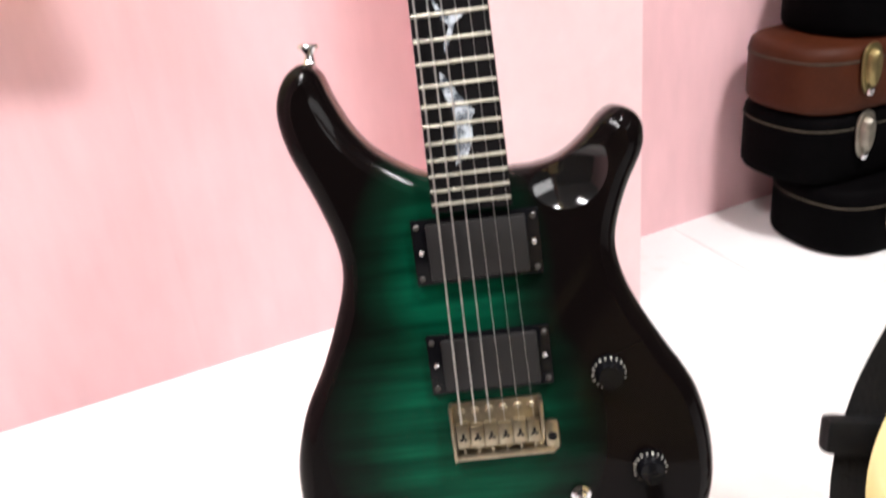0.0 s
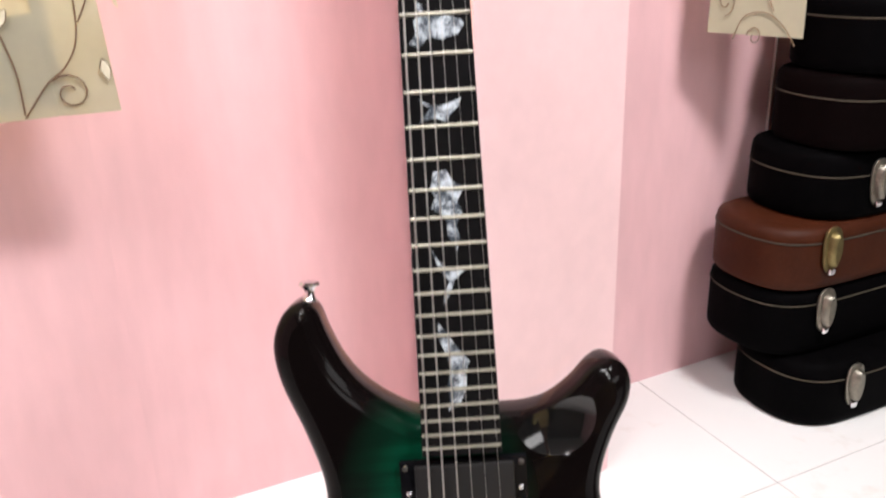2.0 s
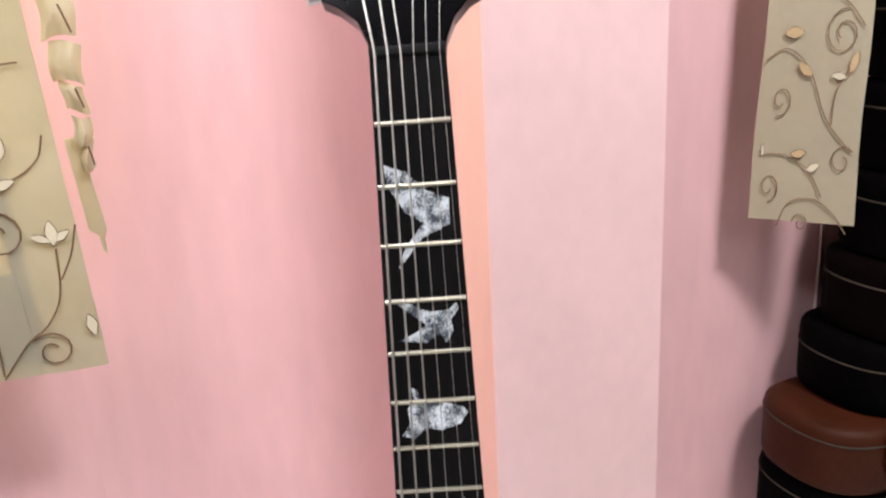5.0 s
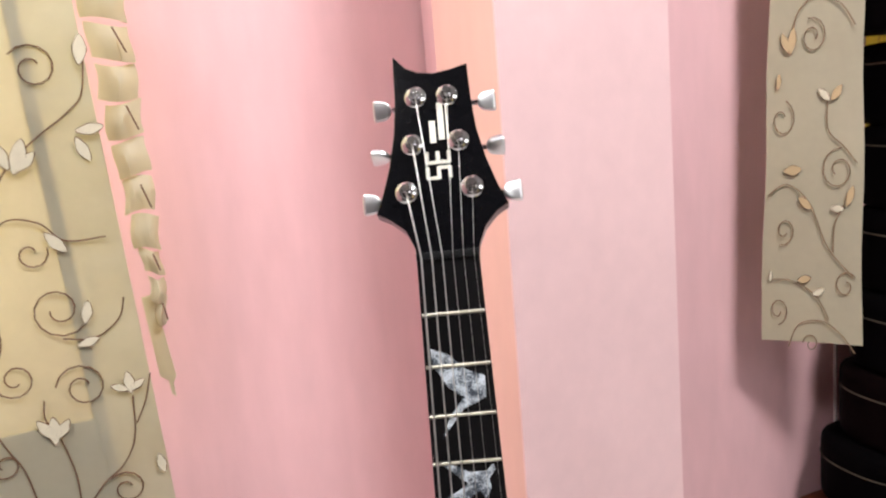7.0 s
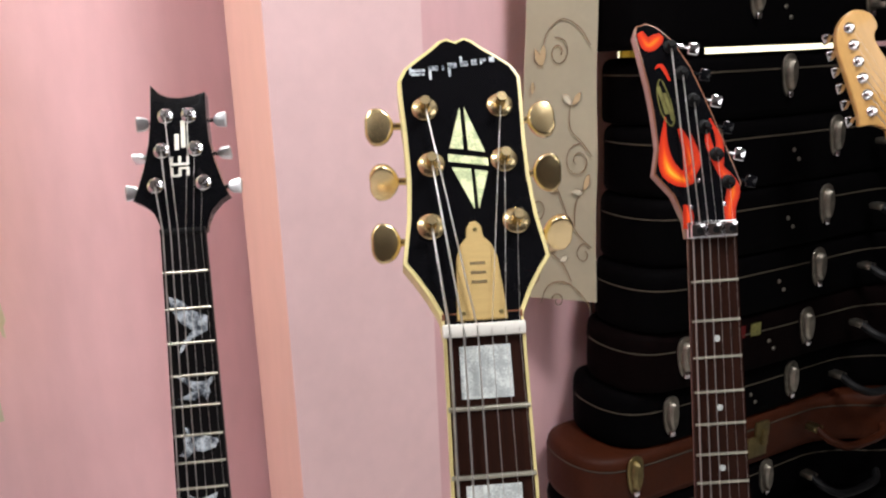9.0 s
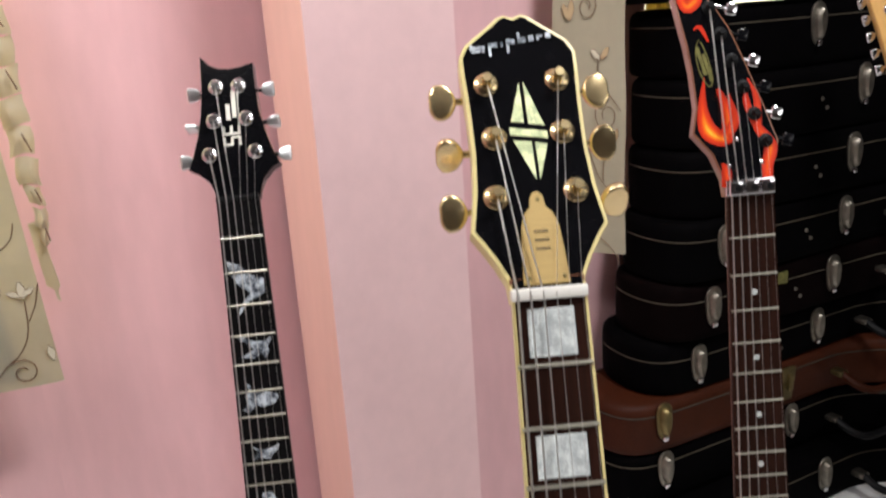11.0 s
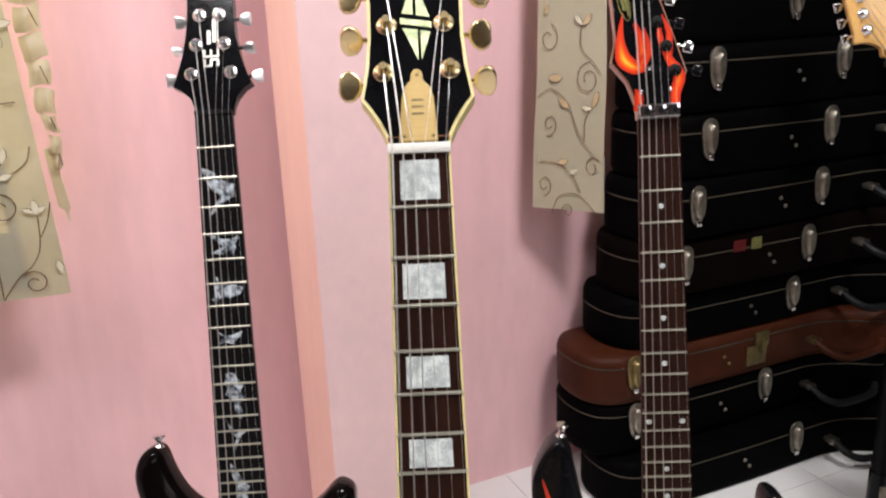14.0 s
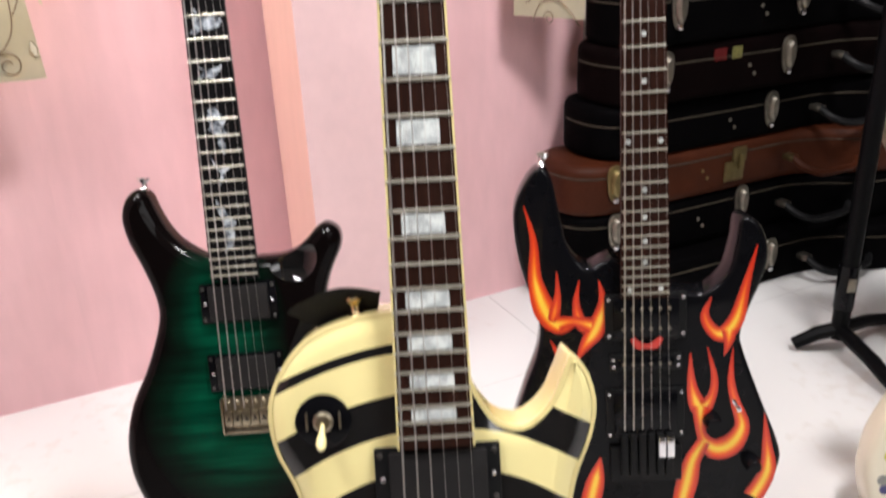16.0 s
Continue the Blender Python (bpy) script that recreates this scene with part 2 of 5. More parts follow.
# ---- mesh helpers ----
def part(name, bm, material, parent=None, label="", smooth=True):
    me = bpy.data.meshes.new(name)
    bm.normal_update()
    bm.to_mesh(me)
    bm.free()
    if smooth:
        me.polygons.foreach_set("use_smooth", [True] * len(me.polygons))
    me.materials.append(material)
    if smooth:
        me.set_sharp_from_angle(angle=radians(38))
    ob = new(name, me)
    if parent is not None:
        ob.parent = parent
    return tagged(ob, label) if label else ob


def same_mesh(name, data, parent, m):
    """One more piece on mesh data that is there already."""
    ob = new(name, data)
    ob.parent, ob.matrix_basis = parent, m
    return ob


def empty(name, m, label, category, group=""):
    ob = new(name)
    ob.matrix_basis = m
    return tagged(ob, label, category, group)


def box(bm, x0, x1, y0, y1, z0, z1, bevel=0.0, m=None, segments=2):
    g = bmesh.ops.create_cube(bm, size=1, matrix=Matrix.Translation(((x0 + x1) / 2, (y0 + y1) / 2, (z0 + z1) / 2)) @ Matrix.Diagonal((x1 - x0, y1 - y0, z1 - z0, 1)))
    vs = g["verts"]
    if bevel:
        es = list({e for v in vs for e in v.link_edges})
        r = bmesh.ops.bevel(bm, geom=es, offset=bevel, segments=segments, profile=0.5, affect="EDGES")
        vs = list({v for f in r["faces"] for v in f.verts} | {v for v in vs if v.is_valid})
    if m is not None:
        bmesh.ops.transform(bm, matrix=m, verts=vs)
    return bm


def carve(ob, bm, material):
    """Take the form in bm out of a mesh for good."""
    me = bpy.data.meshes.new("cutter")
    bm.to_mesh(me)
    bm.free()
    me.polygons.foreach_set("use_smooth", [True] * len(me.polygons))
    me.materials.append(material)
    bpy.context.view_layer.update()
    cutter = new("cutter", me)
    cutter.matrix_basis = ob.matrix_world.copy()
    mod = ob.modifiers.new("carve", "BOOLEAN")
    mod.material_mode = "TRANSFER"
    mod.operation, mod.solver, mod.object = "DIFFERENCE", "EXACT", cutter
    bpy.context.view_layer.update()
    done = bpy.data.meshes.new_from_object(ob.evaluated_get(bpy.context.evaluated_depsgraph_get()))
    ob.modifiers.clear()
    ob.data = done
    done.set_sharp_from_angle(angle=radians(24))
    bpy.data.objects.remove(cutter)
    bpy.data.meshes.remove(me)


def lathe(bm, profile, m=None, n=24, scale_xy=(1, 1)):
    """A turned form round local z: profile of (radius, height)."""
    rings = []
    for r, z in profile:
        rings.append([bm.verts.new(((max(r, 1e-5)) * math.cos(a) * scale_xy[0], max(r, 1e-5) * math.sin(a) * scale_xy[1], z)) for a in (2 * math.pi * k / n for k in range(n))])
    for a, b in zip(rings, rings[1:]):
        for k in range(n):
            bm.faces.new((a[k], a[(k + 1) % n], b[(k + 1) % n], b[k]))
    bm.faces.new(list(reversed(rings[0])))
    bm.faces.new(rings[-1])
    if m is not None:
        bmesh.ops.transform(bm, matrix=m, verts=[v for r in rings for v in r])
    return bm


def spline(pts, per=8, closed=True):
    """Points along a smooth curve through pts."""
    out, n = [], len(pts)
    P = [Vector((*p, 0)) if len(p) == 2 else Vector(p) for p in pts]
    for k in range(n if closed else n - 1):
        if closed:
            a, b, c, d = P[k - 1], P[k], P[(k + 1) % n], P[(k + 2) % n]
        else:
            a, b, c, d = P[max(k - 1, 0)], P[k], P[k + 1], P[min(k + 2, n - 1)]
        for j in range(per):
            t = j / per
            out.append(0.5 * ((2 * b) + (c - a) * t + (2 * a - 5 * b + 4 * c - d) * t * t + (3 * b - a - 3 * c + d) * t ** 3))
    if not closed:
        out.append(P[-1])
    return out


def area_sign(loop):
    return sum(a.x * b.y - b.x * a.y for a, b in zip(loop, loop[1:] + loop[:1]))


def rings_slab(bm, loop, rings, cap_top=True, cap_bottom=True):
    """A slab from an outline: rings of (inset, height), from the bottom up."""
    if area_sign(loop) < 0:
        loop = list(reversed(loop))
    n = len(loop)
    normals = []
    for k in range(n):
        d = loop[(k + 1) % n] - loop[k - 1]
        normals.append(Vector((-d.y, d.x, 0)).normalized())
    deepest = max(i for i, z in rings)
    limit = [1.0] * n
    if deepest > 0.005:
        for k, (p, q) in enumerate(zip(loop, normals)):
            far = 1.0
            for j in range(n):
                a, e = loop[j], loop[(j + 1) % n] - loop[j]
                den = q.x * e.y - q.y * e.x
                if abs(den) < 1e-12 or j in (k, (k - 1) % n):
                    continue
                w = a - p
                t, u = (w.x * e.y - w.y * e.x) / den, (w.x * q.y - w.y * q.x) / den
                if t > 1e-5 and -0.01 <= u <= 1.01:
                    far = min(far, t)
            limit[k] = 0.30 * far
        for _ in range(3):
            limit = [min(limit[k], 0.5 * limit[k] + 0.25 * (limit[k - 1] + limit[(k + 1) % n])) for k in range(n)]
    made = [[bm.verts.new((p.x + min(i, h) * q.x, p.y + min(i, h) * q.y, z)) for p, q, h in zip(loop, normals, limit)] for i, z in rings]
    for a, b in zip(made, made[1:]):
        for k in range(n):
            bm.faces.new((a[k], a[(k + 1) % n], b[(k + 1) % n], b[k]))
    caps = []
    if cap_bottom:
        caps.append(bm.faces.new(list(reversed(made[0]))))
    if cap_top:
        caps.append(bm.faces.new(made[-1]))
    for f in caps:
        f.normal_update()
    bmesh.ops.triangulate(bm, faces=caps, quad_method="BEAUTY", ngon_method="EAR_CLIP")
    return made


def rounded(z0, z1, r, n=6, r_low=None):
    """Ring heights of a slab whose rims are rounded off."""
    rl = r if r_low is None else r_low
    low = [(rl * (1 - math.sin(a)), z0 + rl * (1 - math.cos(a))) for a in (math.pi / 2 * k / n for k in range(n + 1))]
    high = [(r * (1 - math.cos(a)), z1 - r + r * math.sin(a)) for a in (math.pi / 2 * k / n for k in range(n + 1))]
    return low + high


def tube(bm, pts, r, n=6, closed=False):
    """A round cord along points."""
    P = [Vector(p) for p in pts]
    rings = []
    for k, p in enumerate(P):
        t = (P[min(k + 1, len(P) - 1)] - P[max(k - 1, 0)]).normalized()
        u = t.cross(Vector((0.13, 0.31, 0.94))).normalized()
        w = t.cross(u)
        rk = r[k] if isinstance(r, (list, tuple)) else r
        rings.append([bm.verts.new(p + rk * (math.cos(a) * u + math.sin(a) * w)) for a in (2 * math.pi * j / n for j in range(n))])
    for a, b in zip(rings, rings[1:]):
        for j in range(n):
            bm.faces.new((a[j], a[(j + 1) % n], b[(j + 1) % n], b[j]))
    bm.faces.new(list(reversed(rings[0])))
    bm.faces.new(rings[-1])
    return bm


def plate(bm, pts, z0, z1):
    """A thin plate with straight sides from an outline."""
    return rings_slab(bm, [Vector((*p, 0)) for p in pts], [(0, z0), (0, z1)])


# ---- the room ----
WALL_DIR = Vector((0.9122, 0.4099, 0))
WALL_OUT = Vector((0.4099, -0.9122, 0))


def wall_point(s, off=0.0, z=0.0):
    """A place s metres along the pink wall, off metres in front of it."""
    return Vector((-0.69, 0.938, 0)) + s * WALL_DIR + off * WALL_OUT + Vector((0, 0, z))


def wall(name, a, b, material, height=2.6, thick=0.1, label="", z0=0.0):
    """An upright wall from a to b; its thickness lies to the left of that way."""
    a, b = Vector((*a[:2], 0)), Vector((*b[:2], 0))
    d = (b - a).normalized()
    ln = (b - a).length
    bm = bmesh.new()
    box(bm, 0, ln, 0, thick, z0, height)
    ob = part(name, bm, material, None, label, smooth=False)
    ob.matrix_basis = Matrix.Translation(a) @ Matrix.Rotation(math.atan2(d.y, d.x), 4, "Z")
    return tagged(ob, label, "wall", kind="structure")


PIL = Vector((0.035, 0.972, 0))
PIL_BACK = Vector((-0.032, 1.087, 0))
PIL_RIGHT = Vector((0.238, 1.133, 0))
PIL_FOOT = Vector((-0.052, 1.212, 0))
WALL_END = Vector((0.120, 1.3019, 0))
NORTH = Vector((0.1205, 1.279, 0))
CORNER = Vector((0.640, 1.528, 0))
wall("wall_west_far", wall_point(-1.6), wall_point(-0.85), PINK, label="glossy pink painted wall beyond the window")
wall("wall_west_sill", wall_point(-0.85), wall_point(0.285), PINK, height=0.73, label="glossy pink painted wall under the window")
wall("wall_west_lintel", wall_point(-0.85), wall_point(0.285), PINK, z0=2.05, label="glossy pink painted wall above the window")
wall("wall_west", wall_point(0.285), WALL_END, PINK, label="glossy pink painted wall with faint streaks")
GLASS_DAY = bpy.data.materials.new("daylight_backdrop")
GLASS_DAY.use_nodes = True
gb = GLASS_DAY.node_tree.nodes["Principled BSDF"]
gb.inputs["Base Color"].default_value = (0.9, 0.9, 0.8, 1)
gb.inputs["Emission Color"].default_value, gb.inputs["Emission Strength"].default_value = (1.0, 0.96, 0.75, 1), 1.5
w1 = wall("window_1", wall_point(-0.95, -0.22), wall_point(0.40, -0.22), GLASS_DAY, height=2.15, thick=0.02, label="bright window behind the wide curtain", z0=0.62)
bm = bmesh.new()
rings_slab(bm, [PIL, PIL_RIGHT, Vector((0.145, 1.300, 0)), Vector((-0.02, 1.225, 0)), PIL_BACK + Vector((0.012, 0.006, 0))], [(0, 0), (0, 2.6)])
tagged(part("pilaster", bm, PALE, smooth=False), "pale pink scuffed wall pilaster", "pilaster", kind="structure")
wall("pilaster_side", PIL_BACK, PIL + Vector((-0.001, 0.0025, 0)), PEACH, thick=0.012, label="peach-painted side of the wall pilaster")
wall("pilaster_return", PIL_FOOT, PIL_BACK, PINK, thick=0.012, label="pink return where the pilaster meets the wall")
wall("wall_north", NORTH, CORNER, PINK, label="pink painted wall beside the case stack")
wall("wall_alcove", CORNER, CORNER + Vector((-0.16, 0.62, 0)), PINK, label="pink alcove wall in shadow")
wall("wall_back", CORNER + Vector((-0.16, 0.62, 0)), (2.9, 2.75), PINK, label="pink back wall behind the cases")
# unseen closing walls, darkened to keep reflections in the guitars black
wall("wall_east", (2.9, 2.75), (2.9, -2.3), DARK_WALL, label="plain unseen side wall, kept dark for the lacquer reflections")
wall("wall_south", (2.9, -2.3), (-2.3, -2.3), DARK_WALL, label="plain unseen rear wall, kept dark for the lacquer reflections")
wall("wall_far_west", (-2.3, -2.3), wall_point(-1.6), PINK, label="plain pink side wall")
bm = bmesh.new()
box(bm, -2.6, 3.1, -2.5, 3.0, 2.6, 2.7)
tagged(part("ceiling", bm, CEIL, smooth=False), "plain grey board ceiling", "ceiling", kind="structure")
bm = bmesh.new()
box(bm, -2.6, 3.1, -2.5, 3.0, -0.1, -0.003)
floor_ob = tagged(part("floor", bm, GROUT, smooth=False), "cream glazed tile floor with thin joints", "floor", kind="structure")

# ---- guitars ----
def fret_y(scale, n):
    return -scale * (1 - 2 ** (-n / 12))


class Neck:
    """Sizes of a neck: scale length, widths at nut and last fret, count of frets."""
    def __init__(self, scale, w0, w1, count):
        self.scale, self.w0, self.w1, self.count = scale, w0, w1, count

    def y(self, n):
        return fret_y(self.scale, n)

    def width(self, y):
        return self.w0 + (self.w1 - self.w0) * y / self.y(self.count)


def neck_parts(g, nk, board_mat, wood_mat, heel_y, end_extra=0.006, binding=None):
    """Neck, fretboard, frets and strings of a guitar under g."""
    ys = [0.0, nk.y(5), nk.y(12), heel_y]
    bm = bmesh.new()
    rings = []
    for y in [0.012, *ys, nk.y(nk.count)]:
        w = nk.width(min(y, 0)) / 2
        depth = 0.017 if y > heel_y + 0.01 else 0.024
        prof = [(w, -0.006), (w * 0.98, -0.010), (w * 0.8, -0.006 - depth * 0.7), (w * 0.45, -0.006 - depth * 0.95), (0, -0.006 - depth)]
        prof += [(-a, b) for a, b in reversed(prof[:-1])]
        rings.append([bm.verts.new((a, y, b)) for a, b in prof])
    for a, b in zip(rings, rings[1:]):
        for k in range(len(a) - 1):
            bm.faces.new((a[k], b[k], b[k + 1], a[k + 1]))
        bm.faces.new((a[-1], b[-1], b[0], a[0]))
    bm.faces.new(list(reversed(rings[0])))
    bm.faces.new(rings[-1])
    bmesh.ops.recalc_face_normals(bm, faces=bm.faces)
    neck = part("neck", bm, wood_mat, g)
    end = nk.y(nk.count) - end_extra
    bm = bmesh.new()
    inset = 0.0016 if binding else 0.0
    loop = [Vector((-nk.w0 / 2 + inset, 0, 0)), Vector((-nk.width(end) / 2 + inset, end, 0)), Vector((nk.width(end) / 2 - inset, end, 0)), Vector((nk.w0 / 2 - inset, 0, 0))]
    rings_slab(bm, loop, [(0, -0.0065), (0, -0.0016), (0.0006, -0.0011)])
    board = part("fretboard", bm, board_mat, neck)
    if binding:
        for sgn in (-1, 1):
            bm = bmesh.new()
            xa, xb = nk.w0 / 2, nk.width(end) / 2
            pts = [(sgn * (xa - 0.0016), 0), (sgn * (xb - 0.0016), end), (sgn * xb, end), (sgn * xa, 0)]
            plate(bm, pts, -0.0066, -0.0011)
            part("binding", bm, binding, neck, "cream edge binding")
    for n in range(1, nk.count + 1):
        y, w = nk.y(n), nk.width(nk.y(n)) / 2 - 0.0006
        bm = bmesh.new()
        prof = [(-0.0013, -0.0012), (-0.0010, -0.0002), (0.0, 0.0002), (0.0010, -0.0002), (0.0013, -0.0012)]
        ends = [[bm.verts.new((x, y + a, b)) for a, b in prof] for x in (-w, w)]
        for k in range(4):
            bm.faces.new((ends[0][k], ends[0][k + 1], ends[1][k + 1], ends[1][k]))
        bm.faces.new(ends[0])
        bm.faces.new(list(reversed(ends[1])))
        part("fret", bm, FRET, neck)
    return neck


def strings(g, y_top, y_bridge, z_top, z_bridge, w_top, w_bridge, heads):
    """Six strings from the bridge over the nut to the tuner posts."""
    gauges = (0.00075, 0.00062, 0.0005, 0.00022, 0.00016, 0.00013)
    for k, r in enumerate(gauges):
        u = k / 5 - 0.5
        bm = bmesh.new()
        tube(bm, [(u * w_bridge, y_bridge, z_bridge), (u * w_top, y_top, z_top), heads[k]], r, 5)
        part("string", bm, STEEL, g)


def head_frame(angle, y0=0.003, z0=-0.004):
    return Matrix.Translation((0, y0, z0)) @ Matrix.Rotation(-radians(angle), 4, "X")


def tuner(g, m, side, button, post_mat, button_mat, reach, size=1.0, tilt=0.0, key_offset=-0.004):
    """A machine head: ferrule and post on the face, shaft and button beside the head."""
    bm = bmesh.new()
    lathe(bm, [(0.0068 * size, 0), (0.0070 * size, 0.0008), (0.0062 * size, 0.0018), (0.0046 * size, 0.0022), (0.0042 * size, 0.0026)], m, 20)
    t = part("tuner", bm, post_mat, g)
    bm = bmesh.new()
    lathe(bm, [(0.0030, 0.0024), (0.0030, 0.005), (0.0023, 0.007), (0.0030, 0.0095), (0.0027, 0.0105)], m, 12)
    part("post", bm, post_mat, t)
    bm = bmesh.new()
    tube(bm, [m @ Vector((side * 0.004, key_offset, -0.012)), m @ Vector((side * (reach + 0.001), key_offset, -0.012))], 0.0022, 8)
    part("shaft", bm, post_mat, t)
    bm = bmesh.new()
    b = m @ Matrix.Translation((side * reach, key_offset, -0.012)) @ Matrix.Rotation(tilt, 4, "X")
    if button == "kidney":
        loop = spline([(0.000, 0.003), (0.004, 0.0085), (0.010, 0.0095), (0.0135, 0.005), (0.0138, 0.000), (0.0135, -0.005), (0.010, -0.0095), (0.004, -0.0085), (0.000, -0.003)], 3)
    else:
        loop = spline([(0.000, 0.0022), (0.003, 0.0055), (0.008, 0.0066), (0.0108, 0.0060), (0.0112, 0.000), (0.0108, -0.0060), (0.008, -0.0066), (0.003, -0.0055), (0.000, -0.0022)], 3)
    loop = [Vector((p.x * side * 1.12, p.y * 1.12, 0)) for p in loop]
    rings_slab(bm, loop, rounded(-0.0028, 0.0028, 0.0018, 3))
    bmesh.ops.transform(bm, matrix=b, verts=bm.verts)
    part("button", bm, button_mat, t)
    return t


def screw(parent, x, y, z, r=0.0022, material=None, name="screw"):
    bm = bmesh.new()
    lathe(bm, [(r, 0), (r * 0.95, r * 0.35), (r * 0.6, r * 0.6), (r * 0.2, r * 0.45)], Matrix.Translation((x, y, z)), 10)
    return part(name, bm, material or CHROME, parent)


def strap_button(g, p, direction, material):
    bm = bmesh.new()
    d = Vector(direction).normalized()
    m = Matrix.Translation(p) @ d.to_track_quat("Z", "Y").to_matrix().to_4x4()
    lathe(bm, [(0.0062, 0), (0.0050, 0.0012), (0.0034, 0.004), (0.0034, 0.0075), (0.0058, 0.0105), (0.0078, 0.0118), (0.0070, 0.0138), (0.003, 0.0146)], m, 20)
    return part("strap_button", bm, material, g, "polished strap button")


def body_loop(pts, per=7):
    return spline(pts, per)


def active_pickup(g, x0, x1, y0, y1, z, ring_mat, frame_name="pickup_ring"):
    """A closed black pickup in a ring with corner and height screws."""
    bm = bmesh.new()
    box(bm, x0, x1, y0, y1, z, z + 0.0045, 0.0012)
    p = part("pickup", bm, ring_mat, g, "black pickup in a plastic ring")
    bm = bmesh.new()
    box(bm, x0 + 0.0105, x1 - 0.0095, y0 + 0.0035, y1 - 0.0035, z + 0.002, z + 0.0085, 0.0012)
    part("cover", bm, SATIN_BLACK, p, "satin black pickup cover")
    for sx in (x0 + 0.004, x1 - 0.004):
        for sy in (y0 + 0.005, y1 - 0.005):
            screw(p, sx, sy, z + 0.0045, 0.0022, DARK_SCREW)
    for sx in (x0 + 0.0058, x1 - 0.0052):
        screw(p, sx, (y0 + y1) / 2, z + 0.0045, 0.0021, CHROME)
    return p


def skirt_knob(g, x, y, z, ticks=True):
    """A black speed knob with pale ticks round its skirt."""
    bm = bmesh.new()
    lathe(bm, [(0.0125, 0), (0.0125, 0.003), (0.0105, 0.008), (0.0095, 0.0135), (0.0088, 0.0145), (0.004, 0.0142)], Matrix.Translation((x, y, z)), 28)
    k = part("knob", bm, BLACK_GLOSS, g, "black speed knob with white ticks")
    for j in range(18 if ticks else 0):
        a = radians(-80 + 20 * j)
        m = Matrix.Translation((x, y, z)) @ Matrix.Rotation(a, 4, "Z") @ Matrix.Translation((0.0117, 0, 0.0055)) @ Matrix.Rotation(radians(68), 4, "Y")
        bm = bmesh.new()
        box(bm, -0.0015, 0.0015 - 0.0008 * (j % 2), -0.00045, 0.00045, 0, 0.0004, 0, m)
        part("tick", bm, SILVER_INK, k, smooth=False)
    return k


# ---- green bat guitar ----
G1 = pose(-0.0124, 0.6685, 0.9198, 76.04, -1.46, 0.49)
g1 = empty("electric_guitar", G1, "green burst double-cut electric guitar with bat inlays", "guitar", "display guitars")
A = Neck(0.635, 0.0411, 0.0551, 24)
A_OUT = [(-0.106, -0.372), (-0.120, -0.381), (-0.1280, -0.402), (-0.1245, -0.430), (-0.111, -0.466), (-0.1010, -0.500), (-0.1000, -0.525), (-0.109, -0.555), (-0.125, -0.592),
         (-0.146, -0.632), (-0.158, -0.680), (-0.154, -0.730), (-0.132, -0.775), (-0.090, -0.806), (-0.040, -0.818), (0.010, -0.818), (0.070, -0.808), (0.122, -0.780), (0.152, -0.735),
         (0.158, -0.688), (0.149, -0.638), (0.127, -0.598), (0.107, -0.560), (0.0985, -0.530), (0.1000, -0.508), (0.109, -0.482), (0.1215, -0.456), (0.1210, -0.436), (0.108, -0.4265),
         (0.096, -0.431), (0.083, -0.444), (0.066, -0.456), (0.048, -0.4605), (0.030, -0.461), (0.0, -0.461), (-0.028, -0.459), (-0.046, -0.451), (-0.066, -0.436), (-0.080, -0.418), (-0.090, -0.396), (-0.096, -0.379)]
ZA = -0.010
loop = body_loop(A_OUT, 5)
bm = bmesh.new()
rings_slab(bm, loop, rounded(ZA - 0.044, ZA - 0.012, 0.006, 4, 0.006)[:-5] + [(0, ZA - 0.016), (0.0004, ZA - 0.0125), (0.0022, ZA - 0.0085), (0.0055, ZA - 0.0050), (0.0095, ZA - 0.0022), (0.0130, ZA - 0.0006)], cap_top=True)
body1 = part("body", bm, GREEN_BURST, g1, "glossy green flame maple body with black burst edge")
neck1 = neck_parts(g1, A, EBONY, BLACK_GLOSS, -0.455)
bm = bmesh.new()
bmesh.ops.create_uvsphere(bm, u_segments=48, v_segments=32, radius=0.050, matrix=Matrix.Translation((0.066, -0.4620, ZA + 0.0400)))
carve(body1, bm, SCOOP_GLOSS)
bm = bmesh.new()
box(bm, -A.w0 / 2, A.w0 / 2, 0.0, 0.005, -0.006, 0.0008, 0.0006)
part("nut", bm, BLACK_PLASTIC, g1)
H1 = head_frame(10)
bm = bmesh.new()
h_pts = [(-0.0205, -0.001), (-0.0212, 0.0060), (-0.0262, 0.0180), (-0.0365, 0.0270), (-0.0452, 0.0315), (-0.0405, 0.0440), (-0.0345, 0.0640), (-0.0302, 0.0860), (-0.0278, 0.1110), (-0.0272, 0.1445),
         (-0.0190, 0.1358), (-0.0105, 0.1315), (0.0, 0.1300), (0.0120, 0.1315), (0.0240, 0.1345), (0.0247, 0.1090), (0.0265, 0.0860), (0.0312, 0.0640), (0.0375, 0.0440), (0.0432, 0.0313), (0.0350, 0.0265), (0.0265, 0.0170), (0.0215, 0.0060), (0.0207, -0.001)]
rings_slab(bm, [Vector((*p, 0)) for p in h_pts], [(0.0008, -0.0145), (0, -0.0137), (0, -0.0008), (0.0008, 0.0)])
bmesh.ops.transform(bm, matrix=H1, verts=bm.verts)
head1 = part("headstock", bm, BLACK_GLOSS, g1, "black headstock with a scooped top edge")
posts1 = []
